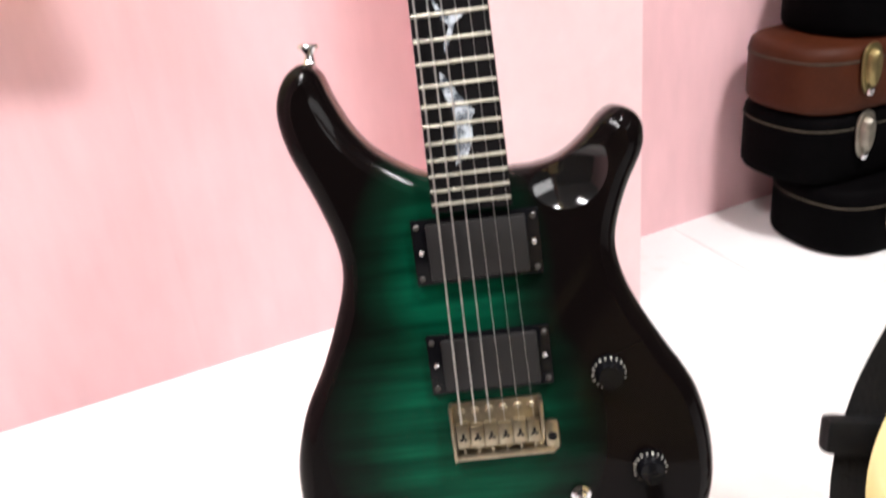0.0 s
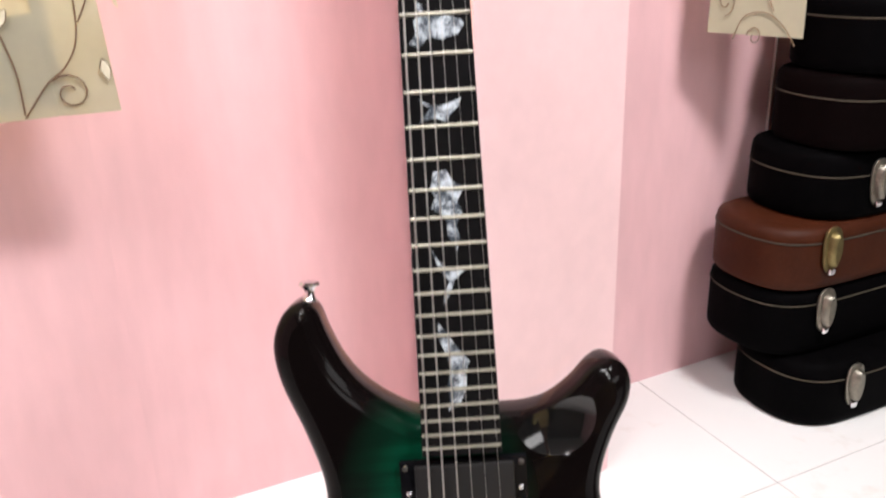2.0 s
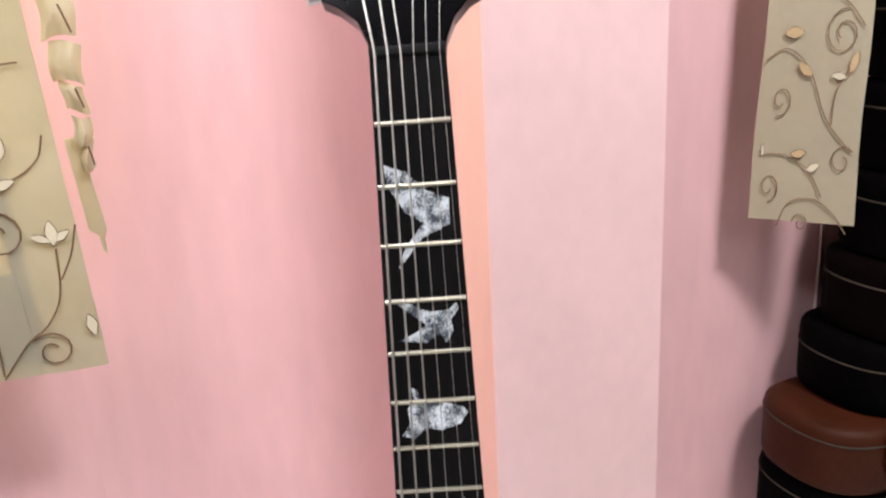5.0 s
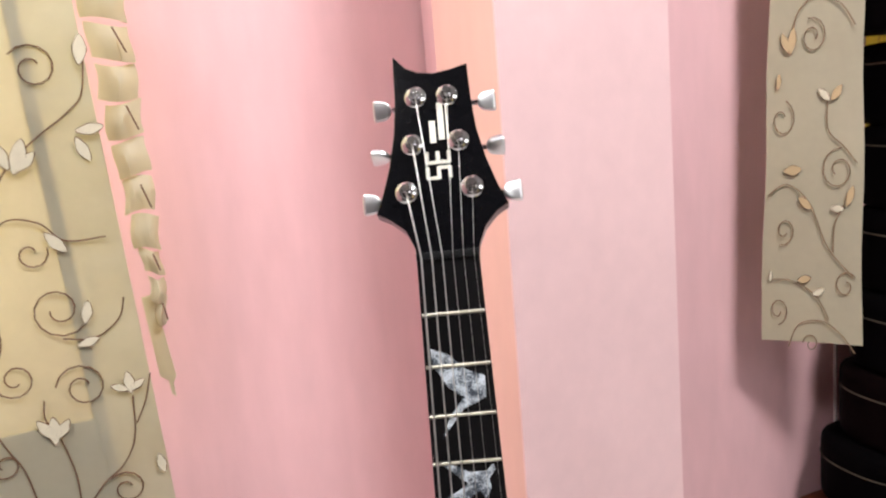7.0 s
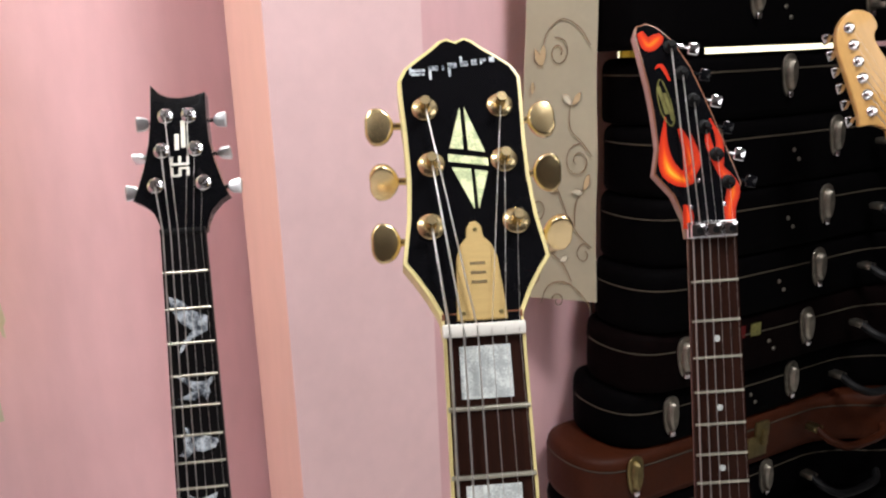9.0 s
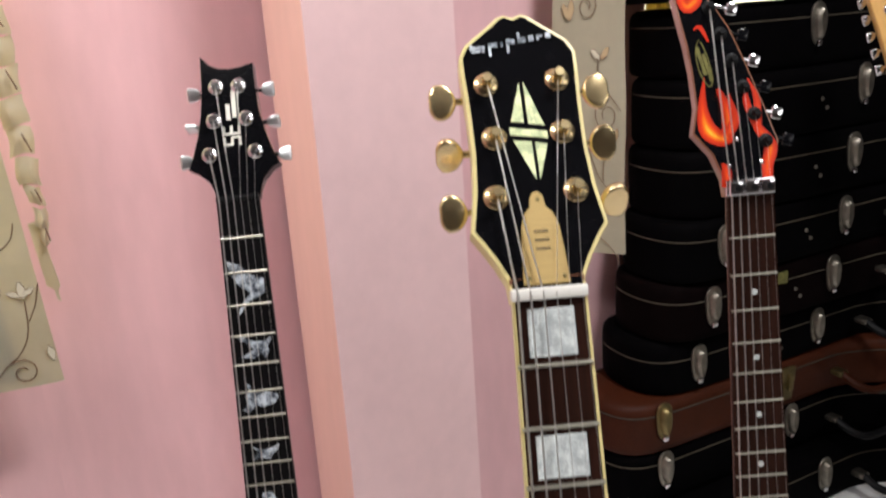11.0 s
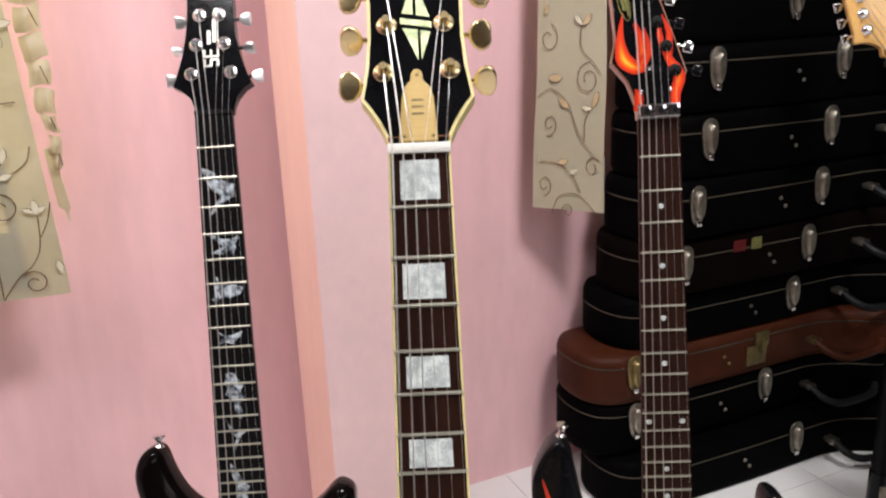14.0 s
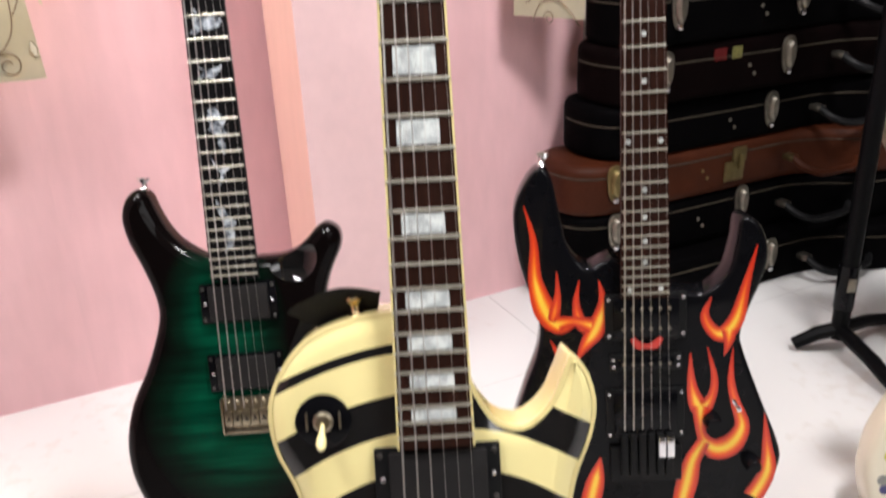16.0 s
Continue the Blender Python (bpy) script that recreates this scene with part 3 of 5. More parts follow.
for k, (x, y) in enumerate(((-0.0241, 0.0446), (-0.0177, 0.078), (-0.0132, 0.1124), (0.0086, 0.1118), (0.0137, 0.0782), (0.0202, 0.0445))):
    side = -1 if k < 3 else 1
    edge = {0: 0.0395, 1: 0.0318, 2: 0.0285, 3: 0.0258, 4: 0.029, 5: 0.0375}[k]
    tuner(head1, H1 @ Matrix.Translation((x, y, 0.0002)), side, "small", CHROME, SATIN_NICKEL, edge + 0.0035 - abs(x), 1.10, (0.2, 1.35, 0.3, 0.15, 1.0, 0.0)[k], -0.002)
    posts1.append(H1 @ Vector((x, y, 0.004)))
strings(g1, 0.002, -0.636, 0.0012, 0.0055, 0.0345, 0.052, posts1)
bm = bmesh.new()
for yc in (0.0565, 0.0675):
    for dx in (-0.0075, 0.0, 0.0075):
        box(bm, -0.0012 + dx - 0.0013, -0.0012 + dx + 0.0013, yc - 0.0042, yc + 0.0042, 0.0002, 0.0004, 0, H1)
    for dx, dy in ((-0.0038, -0.0036), (0.0038, 0.0036 if yc < 0.06 else -0.0036)):
        box(bm, -0.0012 + dx - 0.0040, -0.0012 + dx + 0.0040, yc + dy - 0.0012, yc + dy + 0.0012, 0.00021, 0.00041, 0, H1)
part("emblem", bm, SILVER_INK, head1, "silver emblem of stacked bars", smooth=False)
for y, x0, n in ((0.0, -0.0055, 1), (0.0, 0.0006, 1)):
    bm = bmesh.new()
    box(bm, x0, x0 + 0.0042, 0.078 if x0 < 0 else 0.080, 0.094 if x0 < 0 else 0.107, 0.0002, 0.0004, 0, H1)
    part("signature_bar", bm, SILVER_INK, head1, "pale lettering strip", smooth=False)
bm = bmesh.new()
box(bm, 0.0062, 0.0072, 0.072, 0.108, 0.0002, 0.0004, 0, H1)
part("signature_bar", bm, SILVER_INK, head1, "thin pale line", smooth=False)
BATS = (
    ((-0.0019, -0.0858), "-154,285 -40,238 70,132 184,85 181,-50 112,-84 31,-117 -33,-190 -120,-293 -71,-168 37,-40 -56,24 -143,175"),
    ((0.0021, -0.1429), "-179,107 -125,113 -9,54 95,54 143,98 155,60 108,4 119,-55 77,-121 44,-66 -34,-115 -183,-98 -91,-59 -28,-18 -99,44"),
    ((-0.0028, -0.1930), "-90,148 -52,131 -35,55 72,64 191,27 214,-4 171,-63 62,-96 -13,-74 -77,-132 -153,-115 -103,-48 -113,29 -73,81"),
    ((-0.0017, -0.2474), "-131,80 -35,28 59,38 154,74 135,18 70,-41 52,-78 -39,-45 -128,-68 -84,-17 -52,7"),
    ((0.0010, -0.3102), "-89,230 3,240 33,164 113,120 59,33 89,-44 45,-133 65,-209 42,-301 -16,-202 -23,-71 -117,-7 -85,64 -116,122"),
    ((-0.0031, -0.3580), "-92,192 -44,113 6,44 136,47 57,-10 24,-103 -32,-193 -26,-117 19,-26 -49,56"),
    ((-0.0032, -0.4196), "-78,311 -27,248 22,166 124,31 94,-17 91,-155 36,-270 -43,-310 -29,-224 -39,-123 -3,-8 -56,134 -86,215"),
)
for (cx, cy), shape in BATS:
    bm = bmesh.new()
    plate(bm, [(cx + int(a) * 1e-4, cy + int(b) * 1e-4) for a, b in (q.split(",") for q in shape.split())], -0.0016, -0.0008)
    part("bat_inlay", bm, PEARL, neck1, "silvery pearl bat inlay", smooth=False)
active_pickup(g1, -0.0445, 0.0445, -0.5335, -0.4865, ZA, BLACK_GLOSS)
active_pickup(g1, -0.0445, 0.0440, -0.6165, -0.5715, ZA, BLACK_GLOSS)
# vibrato bridge: base plate with side walls, six saddles and an arm socket
bm = bmesh.new()
box(bm, -0.0345, 0.0335, -0.6690, -0.6250, ZA, ZA + 0.0030, 0.001)
box(bm, -0.0345, -0.0318, -0.6690, -0.6250, ZA + 0.0028, ZA + 0.0105, 0.001)
box(bm, 0.0308, 0.0335, -0.6560, -0.6250, ZA + 0.0028, ZA + 0.0115, 0.001)
box(bm, -0.0340, 0.0400, -0.6700, -0.6640, ZA + 0.0020, ZA + 0.0075, 0.002)
box(bm, 0.0330, 0.0440, -0.6690, -0.6440, ZA + 0.001, ZA + 0.0070, 0.004)
bridge1 = part("bridge", bm, WORN_NICKEL, g1, "aged nickel vibrato bridge")
for k in range(6):
    x = -0.0262 + 0.0104 * k
    screw(bridge1, x, -0.6315, ZA + 0.003, 0.0034, WORN_NICKEL, "pivot_screw")
    bm = bmesh.new()
    box(bm, x - 0.0047, x + 0.0047, -0.6580, -0.6400 - 0.0015 * (k % 2), ZA + 0.003, ZA + 0.0095, 0.0008)
    box(bm, x - 0.0008, x + 0.0008, -0.6640, -0.6560, ZA + 0.005, ZA + 0.0066, 0.0003)
    saddle = part("saddle", bm, WORN_NICKEL, bridge1)
    bm = bmesh.new()
    for dx, dy in ((0, 0.002), (-0.0016, -0.0016), (0.0016, -0.0016), (0, -0.0002)):
        lathe(bm, [(0.0013, 0), (0.0012, 0.0004)], Matrix.Translation((x + dx, -0.650 + dy, ZA + 0.0094)), 8)
    part("saddle_slot", bm, BLACK_PLASTIC, bridge1)
bm = bmesh.new()
lathe(bm, [(0.0036, 0), (0.0034, 0.0004)], Matrix.Translation((0.0385, -0.6565, ZA + 0.0069)), 14)
part("arm_hole", bm, BLACK_PLASTIC, bridge1)
skirt_knob(g1, 0.0835, -0.6135, ZA - 0.001)
skirt_knob(g1, 0.1080, -0.6915, ZA - 0.002)
bm = bmesh.new()
lathe(bm, [(0.0075, 0), (0.0075, 0.002), (0.005, 0.003), (0.0045, 0.006), (0.0022, 0.0065), (0.003, 0.016), (0.0034, 0.018), (0.001, 0.0205)], Matrix.Translation((0.0555, -0.709, ZA)), 18)
part("toggle_switch", bm, CHROME, g1, "chrome toggle switch")
strap_button(g1, (-0.1010, -0.3735, ZA - 0.022), (0.05, 1, 0), CHROME)

# ---- bullseye guitar ----
G2 = pose(0.2247, 0.3033, 0.9328, 72.11, -0.04, 1.04)
g2 = empty("electric_guitar", G2, "cream single-cut electric guitar with black bullseye rings", "guitar", "display guitars")
B = Neck(0.6285, 0.0412, 0.0538, 22)
B_OUT = [(-0.027, -0.3665), (-0.060, -0.3715), (-0.090, -0.3850), (-0.1085, -0.4080), (-0.1165, -0.4330), (-0.1130, -0.4620), (-0.1010, -0.4900), (-0.0950, -0.5200), (-0.1020, -0.5520), (-0.1280, -0.5900),
         (-0.1530, -0.6300), (-0.1640, -0.6750), (-0.1580, -0.7250), (-0.1330, -0.7700), (-0.0850, -0.8010), (-0.0200, -0.8120), (0.0500, -0.8080), (0.1150, -0.7830), (0.1520, -0.7380), (0.1650, -0.6850),
         (0.1560, -0.6330), (0.1300, -0.5930), (0.1040, -0.5560), (0.0945, -0.5240), (0.0985, -0.4950), (0.1100, -0.4660), (0.1150, -0.4420), (0.1105, -0.4190), (0.1000, -0.4050), (0.0930, -0.4180), (0.0820, -0.4400),
         (0.0640, -0.4540), (0.0450, -0.4500), (0.0330, -0.4330), (0.0260, -0.4150), (0.0210, -0.3900), (0.0100, -0.3700)]
ZB = -0.013
loop = body_loop(B_OUT, 5)
bm = bmesh.new()
rings_slab(bm, loop, [(0.003, ZB - 0.052), (0, ZB - 0.049), (0, ZB - 0.008), (0.0003, ZB - 0.0062)], cap_top=False)
body2 = part("body_rim", bm, CREAM, g2, "cream lacquered body sides")
bm = bmesh.new()
rings_slab(bm, loop, [(0.0003, ZB - 0.0062), (0.0018, ZB - 0.0052), (0.005, ZB - 0.0036), (0.010, ZB - 0.0018), (0.014, ZB - 0.0008)], cap_bottom=False)
part("body_top", bm, BULLSEYE, g2, "cream top with black bullseye rings")
bm = bmesh.new()
rings_slab(bm, loop, [(-0.0006, ZB - 0.0100), (-0.0006, ZB - 0.0050), (0.0024, ZB - 0.0042)], cap_top=False, cap_bottom=False)
part("body_binding", bm, BINDING, g2, "aged cream body binding")
neck2 = neck_parts(g2, B, ROSE, BROWN_WOOD, -0.380, 0.008, BINDING)
bm = bmesh.new()
box(bm, -0.0208, 0.0208, 0.0, 0.0066, -0.007, 0.0012, 0.0008)
part("nut", bm, BONE, g2, "white bone nut")
for n in (1, 3, 5, 7, 9, 12, 15, 17, 19, 21):
    ya, yb = B.y(n - 1), B.y(n)
    w = 0.0128 if n == 1 else 0.0135 + 0.0018 * n / 21
    gap = (ya - yb) * 0.13
    bm = bmesh.new()
    xo = -0.0004
    plate(bm, [(xo - w, ya - gap), (xo - w - 0.0003, yb + gap), (xo + w + 0.0003, yb + gap), (xo + w, ya - gap)], -0.0016, -0.0009)
    part("block_inlay", bm, PEARL_WHITE, neck2, "white pearl block inlay", smooth=False)
H2 = head_frame(15)
bm = bmesh.new()
half = [(0.0206, -0.002), (0.0215, 0.008), (0.0268, 0.019), (0.0335, 0.030), (0.0388, 0.0375), (0.0372, 0.048), (0.0350, 0.062), (0.0335, 0.084), (0.0338, 0.110), (0.0350, 0.134), (0.0352, 0.1455), (0.0310, 0.1535), (0.0245, 0.1590), (0.0160, 0.1655), (0.0095, 0.1712), (0.0050, 0.1728)]
outline2 = [Vector((x, y, 0)) for x, y in half] + [Vector((0, 0.1705, 0))] + [Vector((-x * 0.985, y, 0)) for x, y in reversed(half)]
rings_slab(bm, outline2, [(0.0005, -0.0150), (0, -0.0144), (0, -0.0012), (0.0005, -0.0006), (0.0022, -0.0004)])
bmesh.ops.transform(bm, matrix=H2, verts=bm.verts)
head2 = part("headstock", bm, BINDING, g2, "cream-bound headstock")
bm = bmesh.new()
rings_slab(bm, outline2, [(0.0024, -0.0010), (0.0024, 0.0002)], cap_bottom=False)
bmesh.ops.transform(bm, matrix=H2, verts=bm.verts)
part("head_veneer", bm, BLACK_GLOSS, head2, "glossy black head veneer")
posts2 = []
for k, (x, y) in enumerate(((-0.0222, 0.0568), (-0.0194, 0.0926), (-0.0205, 0.1266), (0.0214, 0.1270), (0.0202, 0.0936), (0.0230, 0.0577))):
    side = -1 if k < 3 else 1
    tuner(head2, H2 @ Matrix.Translation((x, y, 0.0003)), side, "kidney", GOLD, GOLD, (0.0345, 0.0336, 0.0346, 0.0346, 0.0340, 0.0356)[k] + 0.004 - abs(x), 1.05, (0.25, 0.95, 0.2, 0.1, 0.5, 0.95)[k], -0.0035)
    posts2.append(H2 @ Vector((x, y, 0.005)))
strings(g2, 0.003, -0.632, 0.0014, 0.0075, 0.0350, 0.0510, posts2)
bm = bmesh.new()
cover = [(-0.0130, 0.0050), (-0.0122, 0.0200), (-0.0105, 0.0380), (-0.0085, 0.0450), (-0.0045, 0.0495), (-0.0040, 0.0545), (-0.0020, 0.0578), (0.0010, 0.0583), (0.0036, 0.0560), (0.0045, 0.0495), (0.0085, 0.0450), (0.0108, 0.0380), (0.0122, 0.0200), (0.0128, 0.0050)]
rings_slab(bm, [Vector((*p, 0)) for p in cover], [(0, 0.0003), (0, 0.0014), (0.0006, 0.0020)])
bmesh.ops.transform(bm, matrix=H2, verts=bm.verts)
rod2 = part("truss_rod_cover", bm, GOLD_SATIN, head2, "gold bell-shaped truss rod cover")
for x, y in ((-0.0095, 0.0085), (0.0098, 0.0085), (0.0003, 0.0535)):
    p = H2 @ Vector((x, y, 0.0020))
    screw(rod2, p.x, p.y, p.z, 0.0013, BRASS_OLD)
for y in (0.024, 0.029, 0.034):
    bm = bmesh.new()
    box(bm, -0.004, 0.004, y, y + 0.0016, 0.0020, 0.0022, 0, H2)
    part("engraved_bar", bm, GOLD, rod2, smooth=False)
# split diamond inlay: two upper and two lower wedges and a slanted bar
for pts in (((-0.0012, 0.1270), (-0.0012, 0.1010), (-0.0088, 0.1020)), ((0.0012, 0.1270), (0.0012, 0.1005), (0.0105, 0.0985)), ((-0.0100, 0.0985), (0.0115, 0.0950), (0.0115, 0.0905), (-0.0100, 0.0940)), ((0.0018, 0.0655), (0.0018, 0.0890), (-0.0086, 0.0905)), ((0.0040, 0.0655), (0.0038, 0.0885), (0.0108, 0.0870))):
    bm = bmesh.new()
    plate(bm, pts, 0.0002, 0.0005)
    bmesh.ops.transform(bm, matrix=H2, verts=bm.verts)
    part("diamond_inlay", bm, PEARL_GREEN, head2, "greenish pearl diamond inlay", smooth=False)
# brand script as a plain pearl ribbon with strokes above and below
script2 = None
for x0, x1, y0, y1 in ((-0.0265, -0.0185, 0.1492, 0.1512), (-0.0275, -0.0262, 0.1478, 0.1525), (-0.0265, -0.0190, 0.1470, 0.1486), (-0.0165, -0.0150, 0.1440, 0.1530), (-0.0150, -0.0110, 0.1498, 0.1530), (-0.0090, -0.0076, 0.1498, 0.1530), (-0.0055, -0.0040, 0.1455, 0.1545), (-0.0040, -0.0004, 0.1510, 0.1543), (0.0015, 0.0029, 0.1520, 0.1585), (0.0029, 0.0062, 0.1520, 0.1552), (0.0080, 0.0112, 0.1525, 0.1560), (0.0130, 0.0143, 0.1530, 0.1565), (0.0143, 0.0168, 0.1548, 0.1567), (0.0182, 0.0215, 0.1540, 0.1575)):
    bm = bmesh.new()
    box(bm, x0, x1, y0, y1, 0.0002, 0.0005, 0.0, H2 @ Matrix.Translation((0, 0.001, 0)))
    script2 = part("script_stroke", bm, PEARL, script2 or head2, "" if script2 else "iridescent pearl script shape", smooth=False) if script2 is None else part("script_stroke", bm, PEARL, head2, smooth=False) and script2
active_pickup(g2, -0.0440, 0.0445, -0.5050, -0.4610, ZB, BLACK_PLASTIC)
active_pickup(g2, -0.0440, 0.0440, -0.6150, -0.5720, ZB, BLACK_PLASTIC)
bm = bmesh.new()
lathe(bm, [(0.0195, 0), (0.0195, 0.001), (0.0185, 0.0016)], Matrix.Translation((-0.0780, -0.4400, ZB)), 28)
sw = part("switch_plate", bm, BLACK_GLOSS, g2, "round black switch plate")
bm = bmesh.new()
lathe(bm, [(0.0072, 0.0016), (0.0072, 0.003), (0.0055, 0.004), (0.0050, 0.006)], Matrix.Translation((-0.0780, -0.4400, ZB)), 18)
box(bm, -0.0900, -0.0885, -0.4450, -0.4330, ZB + 0.0016, ZB + 0.0040, 0.0004)
box(bm, -0.0670, -0.0655, -0.4450, -0.4330, ZB + 0.0016, ZB + 0.0040, 0.0004)
part("switch_collar", bm, WORN_NICKEL, sw, "nickel switch collar")
bm = bmesh.new()
lathe(bm, [(0.0016, 0), (0.0022, 0.008), (0.0036, 0.013), (0.0036, 0.018), (0.0020, 0.021)], Matrix.Translation((-0.0780, -0.4410, ZB + 0.005)) @ Matrix.Rotation(radians(35), 4, "X"), 14)
part("switch_tip", bm, CREAM, sw, "cream switch tip")
bm = bmesh.new()
box(bm, -0.0380, 0.0380, -0.6390, -0.6270, ZB, ZB + 0.012, 0.002)
part("bridge", bm, GOLD, g2, "gold bridge")
bm = bmesh.new()
box(bm, -0.0440, 0.0440, -0.6790, -0.6670, ZB, ZB + 0.012, 0.003)
part("stop_bar", bm, GOLD, g2, "gold stop bar")
for x, y in ((0.105, -0.640), (0.138, -0.685), (0.088, -0.700), (0.120, -0.735)):
    bm = bmesh.new()
    lathe(bm, [(0.012, 0), (0.0125, 0.004), (0.011, 0.013), (0.009, 0.015)], Matrix.Translation((x, y, ZB)), 24)
    part("knob", bm, GOLD, g2, "gold knob")

# ---- flame guitar ----
G3 = pose(0.4537, 0.5799, 0.9092, 82.28, -2.12, -4.16)
g3 = empty("electric_guitar", G3, "black double-cut electric guitar with orange flame graphics", "guitar", "display guitars")
C = Neck(0.648, 0.0404, 0.0541, 24)
C_OUT = [(-0.112, -0.338), (-0.129, -0.354), (-0.1430, -0.388), (-0.1405, -0.440), (-0.1260, -0.497), (-0.1190, -0.527), (-0.1245, -0.562), (-0.1420, -0.609), (-0.158, -0.660), (-0.159, -0.712), (-0.140, -0.762), (-0.098, -0.792), (-0.040, -0.805),
         (0.030, -0.805), (0.098, -0.792), (0.140, -0.762), (0.1585, -0.715), (0.1565, -0.685), (0.133, -0.622), (0.1135, -0.566), (0.1100, -0.545), (0.1170, -0.519), (0.1370, -0.463), (0.1335, -0.427), (0.1190, -0.4080), (0.1065, -0.4105), (0.1015, -0.440), (0.0930, -0.472),
         (0.0700, -0.4915), (0.0480, -0.4895), (0.0300, -0.484), (0.0, -0.470), (-0.028, -0.448), (-0.042, -0.4480), (-0.0640, -0.4555), (-0.0835, -0.430), (-0.0930, -0.385), (-0.100, -0.350)]
ZC = -0.010
loop = body_loop(C_OUT, 5)
bm = bmesh.new()
rings_slab(bm, loop, rounded(ZC - 0.042, ZC, 0.0065, 5))
body3 = part("body", bm, BLACK_GLOSS, g3, "glossy black body")
neck3 = neck_parts(g3, C, ROSE, BROWN_WOOD, -0.445)
for n in (3, 5, 7, 9, 12, 15, 17, 19, 21, 24):
    for x in ((-0.0172, 0.0172) if n in (12, 24) else (0.0,)):
        bm = bmesh.new()
        lathe(bm, [(0.0029, -0.0016), (0.0029, -0.0008)], Matrix.Translation((x, (C.y(n - 1) + C.y(n)) / 2, 0)), 14)
        part("dot_inlay", bm, PEARL_WHITE, neck3)
bm = bmesh.new()
box(bm, -0.0206, 0.0206, 0.001, 0.0155, -0.009, -0.0006, 0.0008)
lock3 = part("locking_nut", bm, CHROME, g3, "chrome locking nut")
for x in (-0.0138, 0.0, 0.0138):
    bm = bmesh.new()
    box(bm, x - 0.0058, x + 0.0058, 0.0020, 0.0145, -0.0008, 0.0062, 0.0014)
    clamp = part("clamp", bm, CHROME, lock3, "chrome string clamp")
    bm = bmesh.new()
    lathe(bm, [(0.0030, 0), (0.0028, 0.0005)], Matrix.Translation((x + 0.001, 0.0085, 0.0062)), 12)
    part("clamp_bolt", bm, BLACK_PLASTIC, lock3)
H3 = head_frame(12)
h3 = [(-0.0206, -0.001), (-0.0215, 0.0144), (-0.0291, 0.0368), (-0.0440, 0.0565), (-0.0385, 0.080), (-0.0395, 0.112), (-0.0418, 0.137), (-0.0490, 0.183), (-0.0462, 0.1905), (-0.0370, 0.1925), (-0.0274, 0.1880), (-0.0150, 0.1745), (-0.0020, 0.150), (0.0085, 0.119), (0.0195, 0.083), (0.0306, 0.0435), (0.0240, 0.0265), (0.0212, 0.0118), (0.0206, -0.001)]
bm = bmesh.new()
rings_slab(bm, [Vector((*p, 0)) for p in h3], [(0.0008, -0.0145), (0, -0.0137), (0, -0.0010), (0.0010, -0.0003)])
bmesh.ops.transform(bm, matrix=H3, verts=bm.verts)
head3 = part("headstock", bm, BROWN_WOOD, g3, "reddish wood pointed headstock")
bm = bmesh.new()
rings_slab(bm, [Vector((*p, 0)) for p in h3], [(0.0016, -0.0006), (0.0016, 0.0002)], cap_bottom=False)
bmesh.ops.transform(bm, matrix=H3, verts=bm.verts)
part("head_veneer", bm, BLACK_GLOSS, head3, "black painted head face")


def ribbon(parent, spine, z, m=None, heat=1.0, material=None):
    """A tapered tongue of flame along (x, y, half width); hottest along its middle and towards its root."""
    pts = spline([(x, y, w) for x, y, w in spine], 5, closed=False)
    n = len(pts)
    big = max(p.z for p in pts)
    bm = bmesh.new()
    lay = bm.loops.layers.uv.new("heat")
    hot = {}
    rows = []
    for k, p in enumerate(pts):
        d = pts[min(k + 1, n - 1)] - pts[max(k - 1, 0)]
        q = Vector((-d.y, d.x, 0))
        q = q.normalized() if q.length > 1e-9 else Vector((1, 0, 0))
        w = max(p.z, 0.0003)
        row = []
        for f, h in ((-1, 0.0), (-0.5, 0.45), (0, 1.0), (0.5, 0.45), (1, 0.0)):
            v = bm.verts.new((p.x + q.x * w * f, p.y + q.y * w * f, z))
            hot[v] = h * heat * min(1.0, (w / 0.0095)) ** 1.3
            row.append(v)
        rows.append(row)
    for a, b in zip(rows, rows[1:]):
        for k in range(4):
            f = bm.faces.new((a[k], a[k + 1], b[k + 1], b[k]))
            for lp in f.loops:
                lp[lay].uv = (hot[lp.vert], 0.5)
    bmesh.ops.recalc_face_normals(bm, faces=bm.faces)
    if m is not None:
        bmesh.ops.transform(bm, matrix=m, verts=bm.verts)
    return part("flame", bm, material or FLAME, parent, smooth=False)


